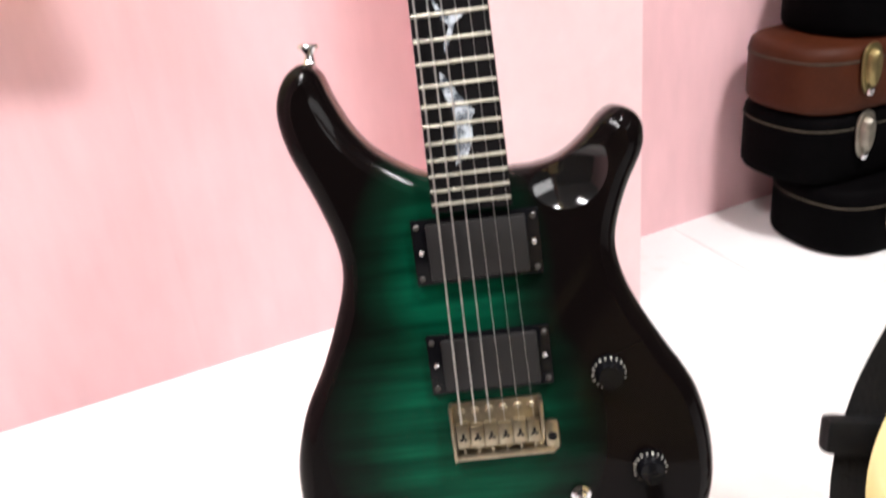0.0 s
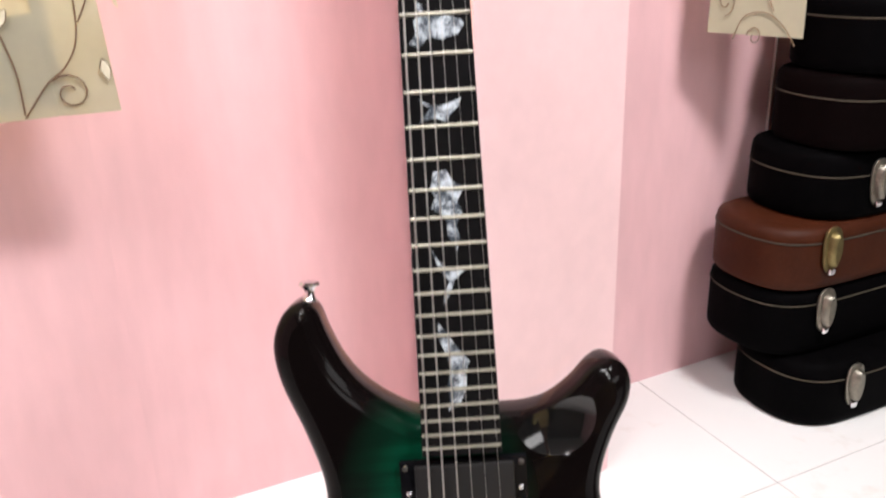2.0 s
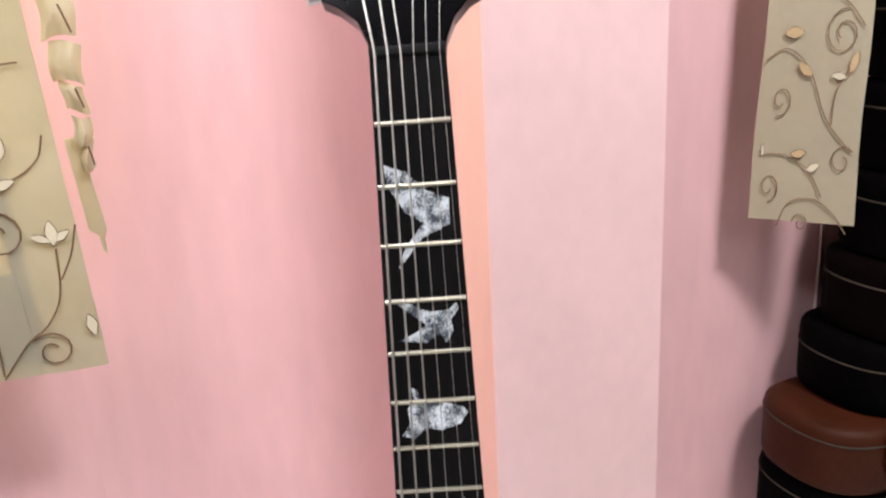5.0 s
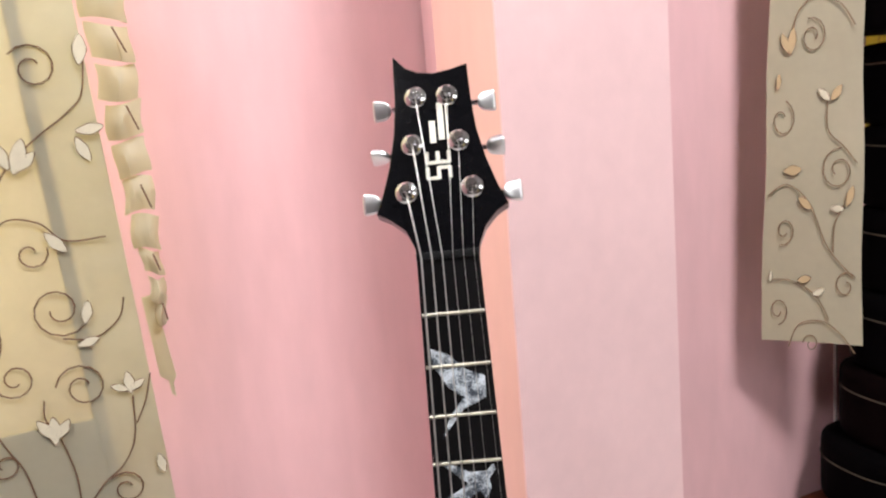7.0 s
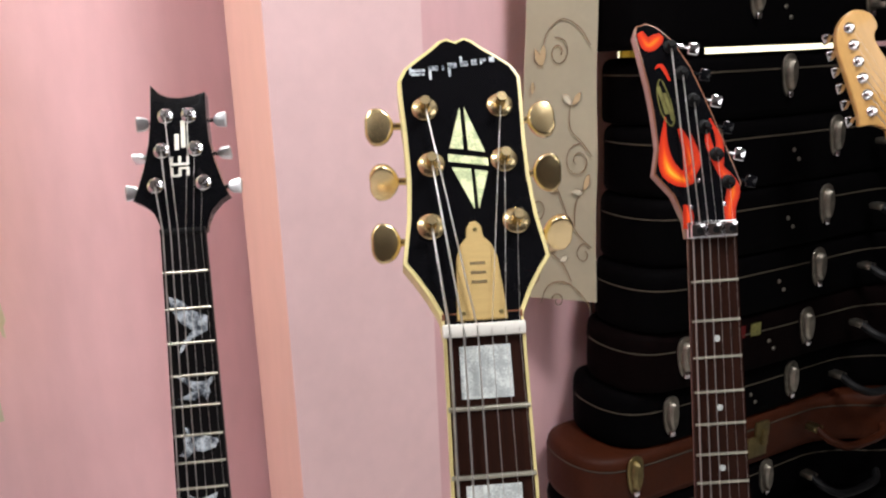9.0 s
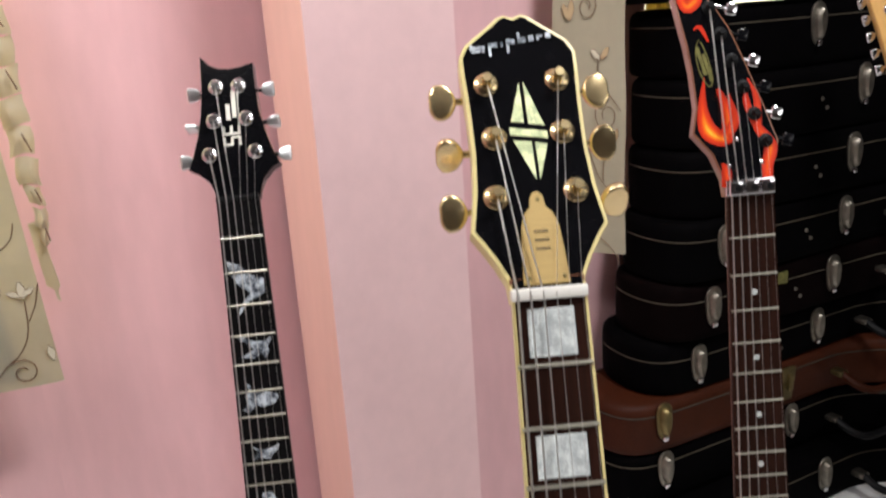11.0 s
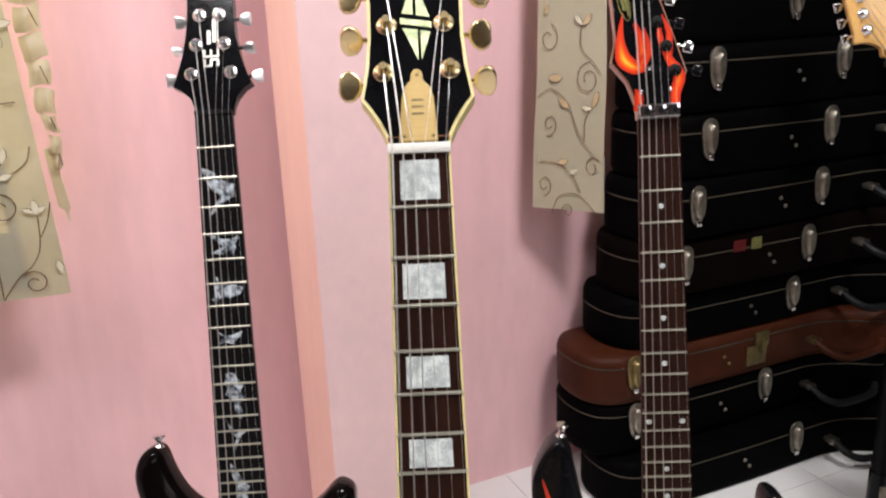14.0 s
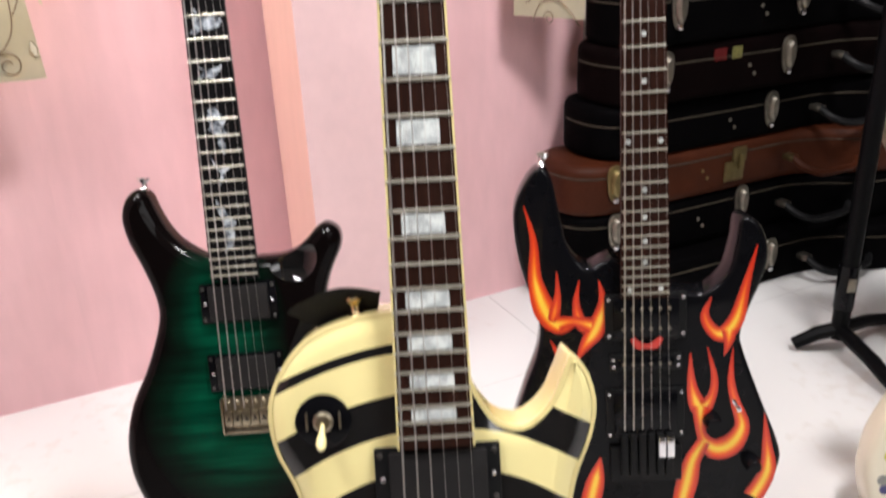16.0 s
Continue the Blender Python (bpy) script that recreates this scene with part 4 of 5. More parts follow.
FLAMES = (
    ((-0.1315, -0.380, 0.0006), (-0.1225, -0.420, 0.004), (-0.1225, -0.466, 0.008), (-0.1130, -0.503, 0.013), (-0.0980, -0.524, 0.010), (-0.080, -0.522, 0.004)),
    ((-0.0980, -0.458, 0.0006), (-0.0975, -0.485, 0.0035), (-0.1020, -0.508, 0.0065), (-0.106, -0.518, 0.004)),
    ((-0.0727, -0.470, 0.0006), (-0.0770, -0.497, 0.004), (-0.0730, -0.520, 0.007), (-0.066, -0.530, 0.006)),
    ((-0.0510, -0.470, 0.0006), (-0.0465, -0.498, 0.0055), (-0.0540, -0.528, 0.011), (-0.0690, -0.551, 0.006), (-0.0785, -0.569, 0.0006)),
    ((-0.0980, -0.521, 0.009), (-0.0800, -0.519, 0.006), (-0.0600, -0.525, 0.009)),
    ((-0.1080, -0.541, 0.0006), (-0.0985, -0.565, 0.004), (-0.1000, -0.596, 0.006), (-0.1160, -0.622, 0.002)),
    ((0.1245, -0.439, 0.0006), (0.1130, -0.485, 0.005), (0.1040, -0.524, 0.009), (0.0900, -0.542, 0.010), (0.0765, -0.537, 0.007), (0.0680, -0.518, 0.005), (0.0755, -0.497, 0.0006)),
    ((0.0960, -0.538, 0.009), (0.0950, -0.554, 0.005), (0.0905, -0.570, 0.0006)),
    ((0.0523, -0.564, 0.0006), (0.0545, -0.607, 0.006), (0.0640, -0.634, 0.011), (0.0765, -0.622, 0.006), (0.0800, -0.596, 0.004), (0.0715, -0.558, 0.0006)),
    ((0.0645, -0.632, 0.010), (0.0660, -0.668, 0.006), (0.0800, -0.688, 0.013), (0.1000, -0.684, 0.014), (0.1130, -0.660, 0.009), (0.1050, -0.630, 0.006), (0.0990, -0.600, 0.004), (0.1005, -0.560, 0.0006)),
    ((0.1385, -0.645, 0.0006), (0.1420, -0.680, 0.005), (0.1440, -0.720, 0.010), (0.1280, -0.755, 0.012)),
    ((0.0690, -0.678, 0.008), (0.0560, -0.703, 0.010), (0.0490, -0.735, 0.013), (0.0400, -0.775, 0.010)),
    ((-0.0530, -0.695, 0.001), (-0.0600, -0.728, 0.011), (-0.0700, -0.770, 0.012)),
)
for k, f in enumerate(FLAMES):
    ribbon(body3, f, ZC + 0.0003 + 0.00008 * k)
for k, f in enumerate((((-0.0200, 0.006, 0.004), (-0.0180, 0.020, 0.0045), (-0.0210, 0.028, 0.001)), ((0.0175, 0.004, 0.004), (0.0180, 0.022, 0.005), (0.0225, 0.040, 0.006), (0.0130, 0.058, 0.004), (0.0060, 0.080, 0.003), (0.0065, 0.100, 0.0006)),
                       ((-0.0290, 0.106, 0.0006), (-0.0330, 0.080, 0.004), (-0.0300, 0.058, 0.008), (-0.0150, 0.050, 0.006), (-0.0125, 0.075, 0.005), (-0.0180, 0.095, 0.002)), ((-0.0150, 0.052, 0.005), (-0.0060, 0.066, 0.004), (-0.0090, 0.090, 0.0006)),
                       ((0.0130, 0.060, 0.004), (0.0150, 0.082, 0.003), (0.0090, 0.102, 0.0006)), ((-0.0440, 0.184, 0.003), (-0.0380, 0.172, 0.006), (-0.0300, 0.176, 0.006), (-0.0250, 0.180, 0.003)), ((-0.0340, 0.150, 0.0006), (-0.0280, 0.152, 0.002), (-0.0220, 0.138, 0.001)))):
    ribbon(head3, f, 0.0004 + 0.00006 * k, H3)
bm = bmesh.new()
tube(bm, [H3 @ Vector((p.x, p.y, 0.0006)) for p in spline([(-0.0300, 0.140), (-0.0340, 0.128), (-0.0320, 0.110), (-0.0255, 0.098), (-0.0215, 0.104), (-0.0240, 0.124)], 5)], 0.0006, 5)
emb = part("emblem", bm, OLIVE, head3, "yellow outlined emblem")
for k in range(2):
    bm = bmesh.new()
    box(bm, -0.0016, 0.0016, -0.013, 0.013, 0.0005, 0.0008, 0, H3 @ Matrix.Translation((-0.0300 + 0.0050 * k, 0.121 - 0.006 * k, 0)) @ Matrix.Rotation(radians(12), 4, "Z"))
    part("emblem_bar", bm, OLIVE, emb, smooth=False)
posts3 = []
for k in range(6):
    u = k / 5
    x, y = -0.0185 + u * 0.0375, 0.1690 - u * 0.1240
    posts3.append(H3 @ Vector((x, y, 0.004)))
    bm = bmesh.new()
    lathe(bm, [(0.0062, 0), (0.0062, 0.0012), (0.0045, 0.002), (0.0032, 0.003), (0.0030, 0.0085), (0.0026, 0.0092)], H3 @ Matrix.Translation((x, y, 0.0003)), 16)
    t3 = part("tuner", bm, BLACK_PLASTIC, head3, "black tuner")
    bm = bmesh.new()
    m = H3 @ Matrix.Translation((x + 0.017, y + 0.003, -0.013)) @ Matrix.Rotation(radians(-16), 4, "Z")
    box(bm, -0.012, 0.004, -0.0014, 0.0014, -0.0014, 0.0014, 0.0004, m)
    box(bm, 0.003, 0.0125, -0.0055, 0.0055, -0.0024, 0.0024, 0.0016, m)
    part("button", bm, BLACK_GLOSS if k % 2 else CHROME, t3)
posts3.reverse()
strings(g3, 0.004, -0.652, 0.0016, 0.0060, 0.0345, 0.0520, [posts3[5 - k] for k in range(6)])
for x, y in ((-0.0150, 0.0250), (0.0135, 0.0260), (-0.0060, 0.0480)):
    p = H3 @ Vector((x, y, 0.0003))
    screw(head3, p.x, p.y, p.z, 0.0020, CHROME)


def open_humbucker(g, x0, x1, y0, y1, z, rows):
    bm = bmesh.new()
    box(bm, x0, x1, y0, y1, z, z + 0.004, 0.0012)
    p = part("pickup", bm, BLACK_PLASTIC, g, "black open-coil pickup")
    bm = bmesh.new()
    box(bm, x0 + 0.009, x1 - 0.009, y0 + 0.004, y1 - 0.004, z + 0.002, z + 0.0085, 0.0018)
    part("coil_cover", bm, BLACK_GLOSS, p)
    for y in rows:
        for k in range(6):
            screw(p, -0.026 + 0.0104 * k + (x0 + x1) / 2, y, z + 0.0084, 0.0022, LATCH, "pole_screw")
    for sx in (x0 + 0.004, x1 - 0.004):
        screw(p, sx, y0 + 0.006, z + 0.004, 0.0022, CHROME)
        screw(p, sx, y1 - 0.006, z + 0.004, 0.0022, CHROME)
    return p


open_humbucker(g3, -0.0450, 0.0470, -0.5440, -0.4880, ZC, (-0.5050, -0.5290))
open_humbucker(g3, -0.0400, 0.0420, -0.5830, -0.5620, ZC, (-0.5725,))
open_humbucker(g3, -0.0455, 0.0455, -0.6700, -0.6060, ZC, ())
ribbon(body3, ((-0.0150, -0.540, 0.003), (-0.0080, -0.549, 0.0045), (0.0010, -0.550, 0.003), (0.0100, -0.549, 0.0048), (0.0175, -0.540, 0.003)), ZC + 0.0092, None, 0.3, RED_PAINT)
bm = bmesh.new()
box(bm, -0.0420, 0.0420, -0.7250, -0.6800, ZC, ZC + 0.008, 0.002)
br3 = part("bridge", bm, BLACK_PLASTIC, g3, "black locking vibrato bridge")
for k in range(6):
    bm = bmesh.new()
    box(bm, -0.0300 + 0.0105 * k, -0.0215 + 0.0105 * k, -0.7150, -0.6600, ZC + 0.006, ZC + 0.0135, 0.0015)
    part("saddle", bm, BLACK_PLASTIC, br3)
for x in (0.0135, 0.0235):
    bm = bmesh.new()
    box(bm, x, x + 0.0085, -0.6900, -0.6640, ZC + 0.0134, ZC + 0.0155, 0.0015)
    part("saddle_block", bm, CHROME, br3, "bright metal saddle")
for x, y, mt in ((0.1060, -0.6330, CHROME), (0.0775, -0.6510, BLACK_GLOSS), (0.1255, -0.7090, BLACK_GLOSS)):
    bm = bmesh.new()
    if mt is CHROME:
        box(bm, -0.0022, 0.0022, -0.009, 0.009, 0, 0.002, 0.0008, Matrix.Translation((x, y, ZC)) @ Matrix.Rotation(0.5, 4, "Z"))
        lathe(bm, [(0.002, 0.002), (0.0016, 0.008), (0.003, 0.011), (0.001, 0.012)], Matrix.Translation((x, y, ZC)), 12)
    else:
        lathe(bm, [(0.0105, 0), (0.0105, 0.003), (0.0085, 0.012), (0.0075, 0.0145), (0.004, 0.0150)], Matrix.Translation((x, y, ZC)), 22)
    part("switch" if mt is CHROME else "knob", bm, mt, g3)
strap_button(g3, (-0.1085, -0.3385, ZC - 0.020), (0.1, 1, 0), CHROME)

# ---- polka dot guitar on the tall stand ----
G4 = pose(1.000, 1.15, 0.925, 78, -23, -4) @ Matrix.Scale(1.15, 4)
g4 = empty("electric_guitar", G4, "white polka-dot electric guitar with amber maple neck", "guitar", "display guitars")
D = Neck(0.648, 0.042, 0.056, 21)
D_OUT = [(-0.105, -0.365), (-0.128, -0.390), (-0.135, -0.430), (-0.122, -0.490), (-0.117, -0.530), (-0.132, -0.590), (-0.158, -0.650), (-0.163, -0.710), (-0.140, -0.770), (-0.085, -0.805), (-0.010, -0.812), (0.070, -0.800), (0.130, -0.765), (0.158, -0.705), (0.150, -0.640),
         (0.125, -0.580), (0.112, -0.530), (0.120, -0.480), (0.130, -0.440), (0.115, -0.415), (0.098, -0.435), (0.075, -0.470), (0.035, -0.475), (-0.005, -0.470), (-0.040, -0.460), (-0.068, -0.430), (-0.085, -0.390)]
bm = bmesh.new()
rings_slab(bm, body_loop(D_OUT, 5), rounded(-0.052, -0.010, 0.010, 4))
body4 = part("body", bm, WHITE_GUITAR, g4, "creamy white polka-dot body")
D_LOOP = body_loop(D_OUT, 5)


def on_top(x, y, margin):
    """Whether a place lies on the flat of the body, that far from its outline."""
    odd = False
    for a, b in zip(D_LOOP, D_LOOP[1:] + D_LOOP[:1]):
        if (a.y > y) != (b.y > y) and x < a.x + (b.x - a.x) * (y - a.y) / (b.y - a.y):
            odd = not odd
    return odd and min((a.x - x) ** 2 + (a.y - y) ** 2 for a in D_LOOP) > margin * margin


for i in range(-6, 7):
    for j in range(11):
        x, y = i * 0.030 + (0.015 if j % 2 else 0), -0.39 - j * 0.040
        for k, (mt, dx, dy, r) in enumerate(((YELLOW_DOT, -0.006, 0.0, 0.0072), (BLUE_DOT, 0.007, -0.003, 0.0065), (GREY_DOT, 0.004, 0.009, 0.0070))):
            if not on_top(x + dx, y + dy, 0.009 + r):
                continue
            bm = bmesh.new()
            lathe(bm, [(r, -0.0101), (r, -0.0097 + 0.0001 * k)], Matrix.Translation((x + dx, y + dy, 0)), 12)
            part("dot", bm, mt, body4)
neck4 = neck_parts(g4, D, MAPLE, MAPLE, -0.46)
bm = bmesh.new()
loop = spline([(-0.021, 0.0), (-0.022, 0.016), (-0.036, 0.030), (-0.052, 0.036), (-0.048, 0.050), (-0.042, 0.100), (-0.036, 0.150), (-0.022, 0.176), (0.002, 0.186), (0.022, 0.172), (0.024, 0.152), (0.014, 0.140), (0.016, 0.110), (0.026, 0.070), (0.026, 0.030), (0.021, 0.012), (0.021, 0.0)], 4)
rings_slab(bm, loop, rounded(-0.020, -0.006, 0.002, 3))
head4 = part("headstock", bm, MAPLE, g4, "amber maple headstock")
posts4 = []
for k in range(6):
    x, y = -0.030 + k * 0.0036, 0.048 + k * 0.0235
    posts4.append(Vector((x, y, -0.001)))
    tuner(head4, Matrix.Translation((x, y, -0.0058)), -1, "small", CHROME, CHROME, 0.022, 1.1, 0.4, 0.0)
strings(g4, 0.003, -0.648, 0.0012, 0.004, 0.035, 0.052, posts4)
bm = bmesh.new()
box(bm, -0.04, 0.04, -0.69, -0.645, -0.010, 0.0, 0.002)
part("bridge", bm, CHROME, g4)
for y in (-0.50, -0.56, -0.61):
    bm = bmesh.new()
    box(bm, -0.036, 0.036, y - 0.009, y + 0.009, -0.010, -0.004, 0.004)
    part("pickup", bm, BONE, g4)
G5 = pose(1.022, 0.70, 0.88, 80, 1, -4)
copy_thing(g4, G5)

# ---- stack of guitar cases ----
CASE_DIR = radians(23.5)
CASE_OUT = [(-0.045, 0.006), (-0.085, 0.030), (-0.104, 0.075), (-0.104, 0.135), (-0.085, 0.178), (-0.040, 0.200), (0.100, 0.205), (0.280, 0.210), (0.420, 0.215), (0.510, 0.232), (0.580, 0.275), (0.660, 0.310), (0.760, 0.315), (0.850, 0.300), (0.960, 0.312), (1.080, 0.290), (1.140, 0.200), (1.145, 0.080),
            (1.110, -0.040), (1.020, -0.105), (0.900, -0.105), (0.800, -0.085), (0.700, -0.088), (0.620, -0.070), (0.550, -0.025), (0.480, 0.002), (0.400, 0.004), (0.250, 0.0), (0.100, 0.0), (0.020, 0.0)]
CASE_LOOP = spline(CASE_OUT, 5)


def front_y(x):
    """Depth of a case's front edge at x along it."""
    best = min((p for p in CASE_LOOP if p.y < 0.10 and p.x < 1.0), key=lambda p: abs(p.x - x))
    return best.y


def latch(parent, x, z, material, style):
    """A drop latch: back plate, bulged lever and a bright catch at its foot."""
    y = front_y(x)
    m = Matrix.Translation((x, y - 0.0005, z - 0.005)) @ Matrix.Rotation(radians(90), 4, "X") @ Matrix.Scale(1.38, 4)
    bm = bmesh.new()
    if style == "clasp":
        box(bm, -0.026, 0.012, -0.040, -0.008, 0, 0.004, 0.0015)
        box(bm, -0.012, 0.014, -0.010, 0.014, 0, 0.006, 0.002)
        box(bm, -0.003, 0.006, -0.022, 0.004, 0.004, 0.011, 0.002)
    else:
        rings_slab(bm, spline([(-0.006, 0.022), (0.006, 0.022), (0.013, 0.012), (0.012, -0.010), (0.008, -0.026), (0.0, -0.034), (-0.008, -0.026), (-0.012, -0.010), (-0.013, 0.012)], 3), rounded(0, 0.0035, 0.0012, 2))
    bmesh.ops.transform(bm, matrix=m, verts=bm.verts)
    lt = part("latch", bm, material, parent)
    if style != "clasp":
        bm = bmesh.new()
        rings_slab(bm, spline([(-0.004, 0.016), (0.004, 0.016), (0.0085, 0.006), (0.0080, -0.012), (0.003, -0.024), (-0.003, -0.024), (-0.0080, -0.012), (-0.0085, 0.006)], 3), [(0, 0.003), (0.0005, 0.007), (0.002, 0.0105), (0.004, 0.0122)])
        bmesh.ops.transform(bm, matrix=m, verts=bm.verts)
        part("lever", bm, material, lt)
        bm = bmesh.new()
        box(bm, -0.0045, 0.0045, -0.034, -0.026, 0.003, 0.008, 0.0018, m)
        part("catch", bm, CHROME, lt)
    return lt


def guitar_case(z0, z1, shift, back, turn, material, seam, metal, label, latches=(0.0, 0.33), styles=("drop", "drop"), handle=True, studs=True):
    """A hard case lying on its back: tray and lid with piping at the seam, latches, studs and handle."""
    m = Matrix.Translation((0.645 + 0.917 * shift - 0.399 * back, 1.245 + 0.399 * shift + 0.917 * back, z0)) @ Matrix.Rotation(CASE_DIR + radians(turn), 4, "Z")
    g = empty("guitar_case", m, label, "guitar case", "stacked guitar cases")
    h, sm = z1 - z0, seam - z0
    bm = bmesh.new()
    rings_slab(bm, CASE_LOOP, [(0.012, 0.0), (0.004, 0.003), (0.0005, 0.010), (0.0, 0.02), (0.0, sm - 0.002), (0.003, sm - 0.0005)])
    part("tray", bm, material, g)
    bm = bmesh.new()
    rings_slab(bm, CASE_LOOP, [(0.003, sm + 0.0005), (0.0, sm + 0.002), (0.0, h - 0.022), (0.0016, h - 0.013), (0.006, h - 0.006), (0.013, h - 0.002), (0.030, h)])
    lid = part("lid", bm, material, g)
    bm = bmesh.new()
    tube(bm, [(p.x, p.y, sm) for p in CASE_LOOP + CASE_LOOP[:1]], 0.0014, 6)
    part("piping", bm, PIPING, g, "pale stitched piping along the seam")
    for x, st in zip(latches, styles):
        latch(g, x, sm, metal, st)
    if studs:
        for dx, dz in ((0.0, 0.012), (0.014, -0.006)):
            x = 0.215 + dx
            bm = bmesh.new()
            lathe(bm, [(0.0042, 0), (0.0036, 0.0018), (0.0015, 0.0026)], Matrix.Translation((x, front_y(x) - 0.0004, sm * 0.55 + dz)) @ Matrix.Rotation(radians(90), 4, "X"), 10)
            part("stud", bm, metal, g)
    if handle:
        y = front_y(0.53)
        zc = sm * 0.55
        pts = spline([(0.445, y - 0.012, zc + 0.012), (0.452, y - 0.040, zc - 0.004), (0.480, y - 0.060, zc - 0.016), (0.540, y - 0.064, zc - 0.018), (0.590, y - 0.058, zc - 0.016), (0.612, y - 0.040, zc - 0.004), (0.618, y - 0.020, zc + 0.012)], 4, closed=False)
        bm = bmesh.new()
        tube(bm, pts, 0.0085, 8)
        hd = part("handle", bm, material if material is TOLEX_BROWN else BLACK_PLASTIC, g, "padded carrying handle")
        for x in (0.445, 0.618):
            bm = bmesh.new()
            box(bm, x - 0.012, x + 0.012, y - 0.018, y + 0.010, zc + 0.006, zc + 0.018, 0.003)
            part("handle_mount", bm, metal, hd)
    return g


CASES = [
    guitar_case(0.000, 0.118, 0.012, -0.020, 0.0, TOLEX, 0.088, LATCH, "black tolex hard guitar case lying on the floor", (-0.006, 0.36)),
    guitar_case(0.118, 0.235, -0.020, 0.028, 0.5, TOLEX, 0.210, LATCH, "black tolex hard guitar case with pale piping", (-0.008, 0.338)),
    guitar_case(0.235, 0.342, -0.022, 0.026, 0.0, TOLEX_BROWN, 0.317, BRASS_OLD, "tan brown leatherette guitar case in the stack", (-0.014, 0.312), ("drop", "clasp")),
    guitar_case(0.342, 0.455, 0.045, 0.030, 0.0, TOLEX, 0.414, LATCH, "black hard guitar case with dull nickel latches", (0.005, 0.33)),
    guitar_case(0.455, 0.572, 0.062, 0.010, -0.6, TOLEX_MAROON, 0.534, LATCH, "dark maroon hard guitar case with stickers", (0.0, 0.318)),
    guitar_case(0.572, 0.690, 0.076, 0.000, 1.0, TOLEX, 0.653, LATCH, "black hard guitar case in the stack", (0.0, 0.325)),
    guitar_case(0.690, 0.815, 0.090, 0.006, -0.6, TOLEX, 0.778, LATCH, "black hard guitar case with bright catches", (0.011, 0.317)),
    guitar_case(0.815, 0.938, 0.098, 0.006, 0.0, TOLEX, 0.908, LATCH, "black hard guitar case with square latches", (0.012, 0.33)),
    guitar_case(0.938, 1.056, 0.105, 0.020, 0.8, TOLEX, 1.026, LATCH, "black guitar case near the stack top", (0.20, 0.42), studs=False),
    guitar_case(1.068, 1.215, 0.060, 0.010, 0.0, TOLEX, 1.165, LATCH, "black hard guitar case on top of the stack", (0.14, 0.45)),
]
# two low blocks keep the top case clear of the one below
for x in (0.02, 0.62):
    bm = bmesh.new()
    box(bm, -0.02, 0.02, -0.02, 0.02, 0, 0.012, 0.002)
    spacer = tagged(part("case_foot", bm, BLACK_PLASTIC), "small black rubber case foot", "foot")
    spacer.matrix_basis = Matrix.Translation((0.645 + 0.917 * (x + 0.12) - 0.399 * 0.1, 1.245 + 0.399 * (x + 0.12) + 0.917 * 0.1, 1.056))
for x, mt, w in ((0.135, RED_STICKER, 0.016), (0.178, OLIVE, 0.013)):
    bm = bmesh.new()
    yy = front_y(x)
    box(bm, x - w, x + w, yy - 0.0012, yy - 0.0002, 0.074, 0.098, 0.0003)
    part("sticker", bm, mt, CASES[4], "small worn sticker", smooth=False)

# ---- window light behind the case stack ----
GLOW = bpy.data.materials.new("bright_window_glass")
GLOW.use_nodes = True
eb = GLOW.node_tree.nodes["Principled BSDF"]
eb.inputs["Emission Color"].default_value, eb.inputs["Emission Strength"].default_value = (1.0, 0.93, 0.60, 1), 2.2
bm = bmesh.new()
box(bm, 0, 1.1, 0, 0.02, 0.90, 1.14, 0)
win = part("window_2", bm, GLOW, None, smooth=False)
win.matrix_basis = Matrix.Translation((0.42, 1.72, 0)) @ Matrix.Rotation(CASE_DIR, 4, "Z")
tagged(win, "bright window pane behind the case stack", "window", kind="structure")
bm = bmesh.new()
rows = []
for k in range(9):
    x, y = 0.650 + 0.0075 * k, 1.556 + 0.003 * k + 0.008 * math.sin(k * 1.7)
    rows.append((bm.verts.new((x, y, 0.80)), bm.verts.new((x, y, 1.16))))
for a, b in zip(rows, rows[1:]):
    bm.faces.new((a[0], b[0], b[1], a[1]))
bmesh.ops.solidify(bm, geom=bm.faces[:], thickness=0.002)
tagged(part("window_drape", bm, YELLOW_WRAP), "sunlit yellow drape edge beside the cases", "drape")

# ---- curtains with vine embroidery ----
def curtain_sheet(name, f, nu, nz, material, label):
    """A hanging cloth: f(u, v) gives the place along the wall, in front of it, and the height."""
    bm = bmesh.new()
    grid = [[bm.verts.new(wall_point(*f(i / nu, j / nz))) for j in range(nz + 1)] for i in range(nu + 1)]
    for i in range(nu):
        for j in range(nz):
            bm.faces.new((grid[i][j], grid[i + 1][j], grid[i + 1][j + 1], grid[i][j + 1]))
    bmesh.ops.recalc_face_normals(bm, faces=bm.faces)
    bmesh.ops.solidify(bm, geom=bm.faces[:], thickness=0.0015)
    return part(name, bm, material, None)


def c1_off(s, z):
    return 0.113 + 0.006 * math.sin(s * 26) + 0.003 * math.sin(z * 17 + s * 9)


def c1_edge(z):
    return 0.3195 - (z - 0.64) * 0.05


def c1(u, v):
    z = 0.635 - 0.012 * math.sin(u * 3.1) + v * 1.45
    s = -0.75 + u * (c1_edge(z) - 0.050 + 0.75)
    return s, c1_off(s, z), z


curtain1 = tagged(curtain_sheet("curtain", c1, 40, 20, CLOTH, ""), "beige curtain with brown vine embroidery, lit from behind", "curtain", "window curtains")


def c1_hem(u, v):
    z = 0.6215 + v * 1.45
    s = c1_edge(z) - 0.062 + u * 0.062
    return s, c1_off(s, z) + 0.002 + 0.0028 * math.sin(z * 90 + 2 * math.sin(z * 13)) * u, z


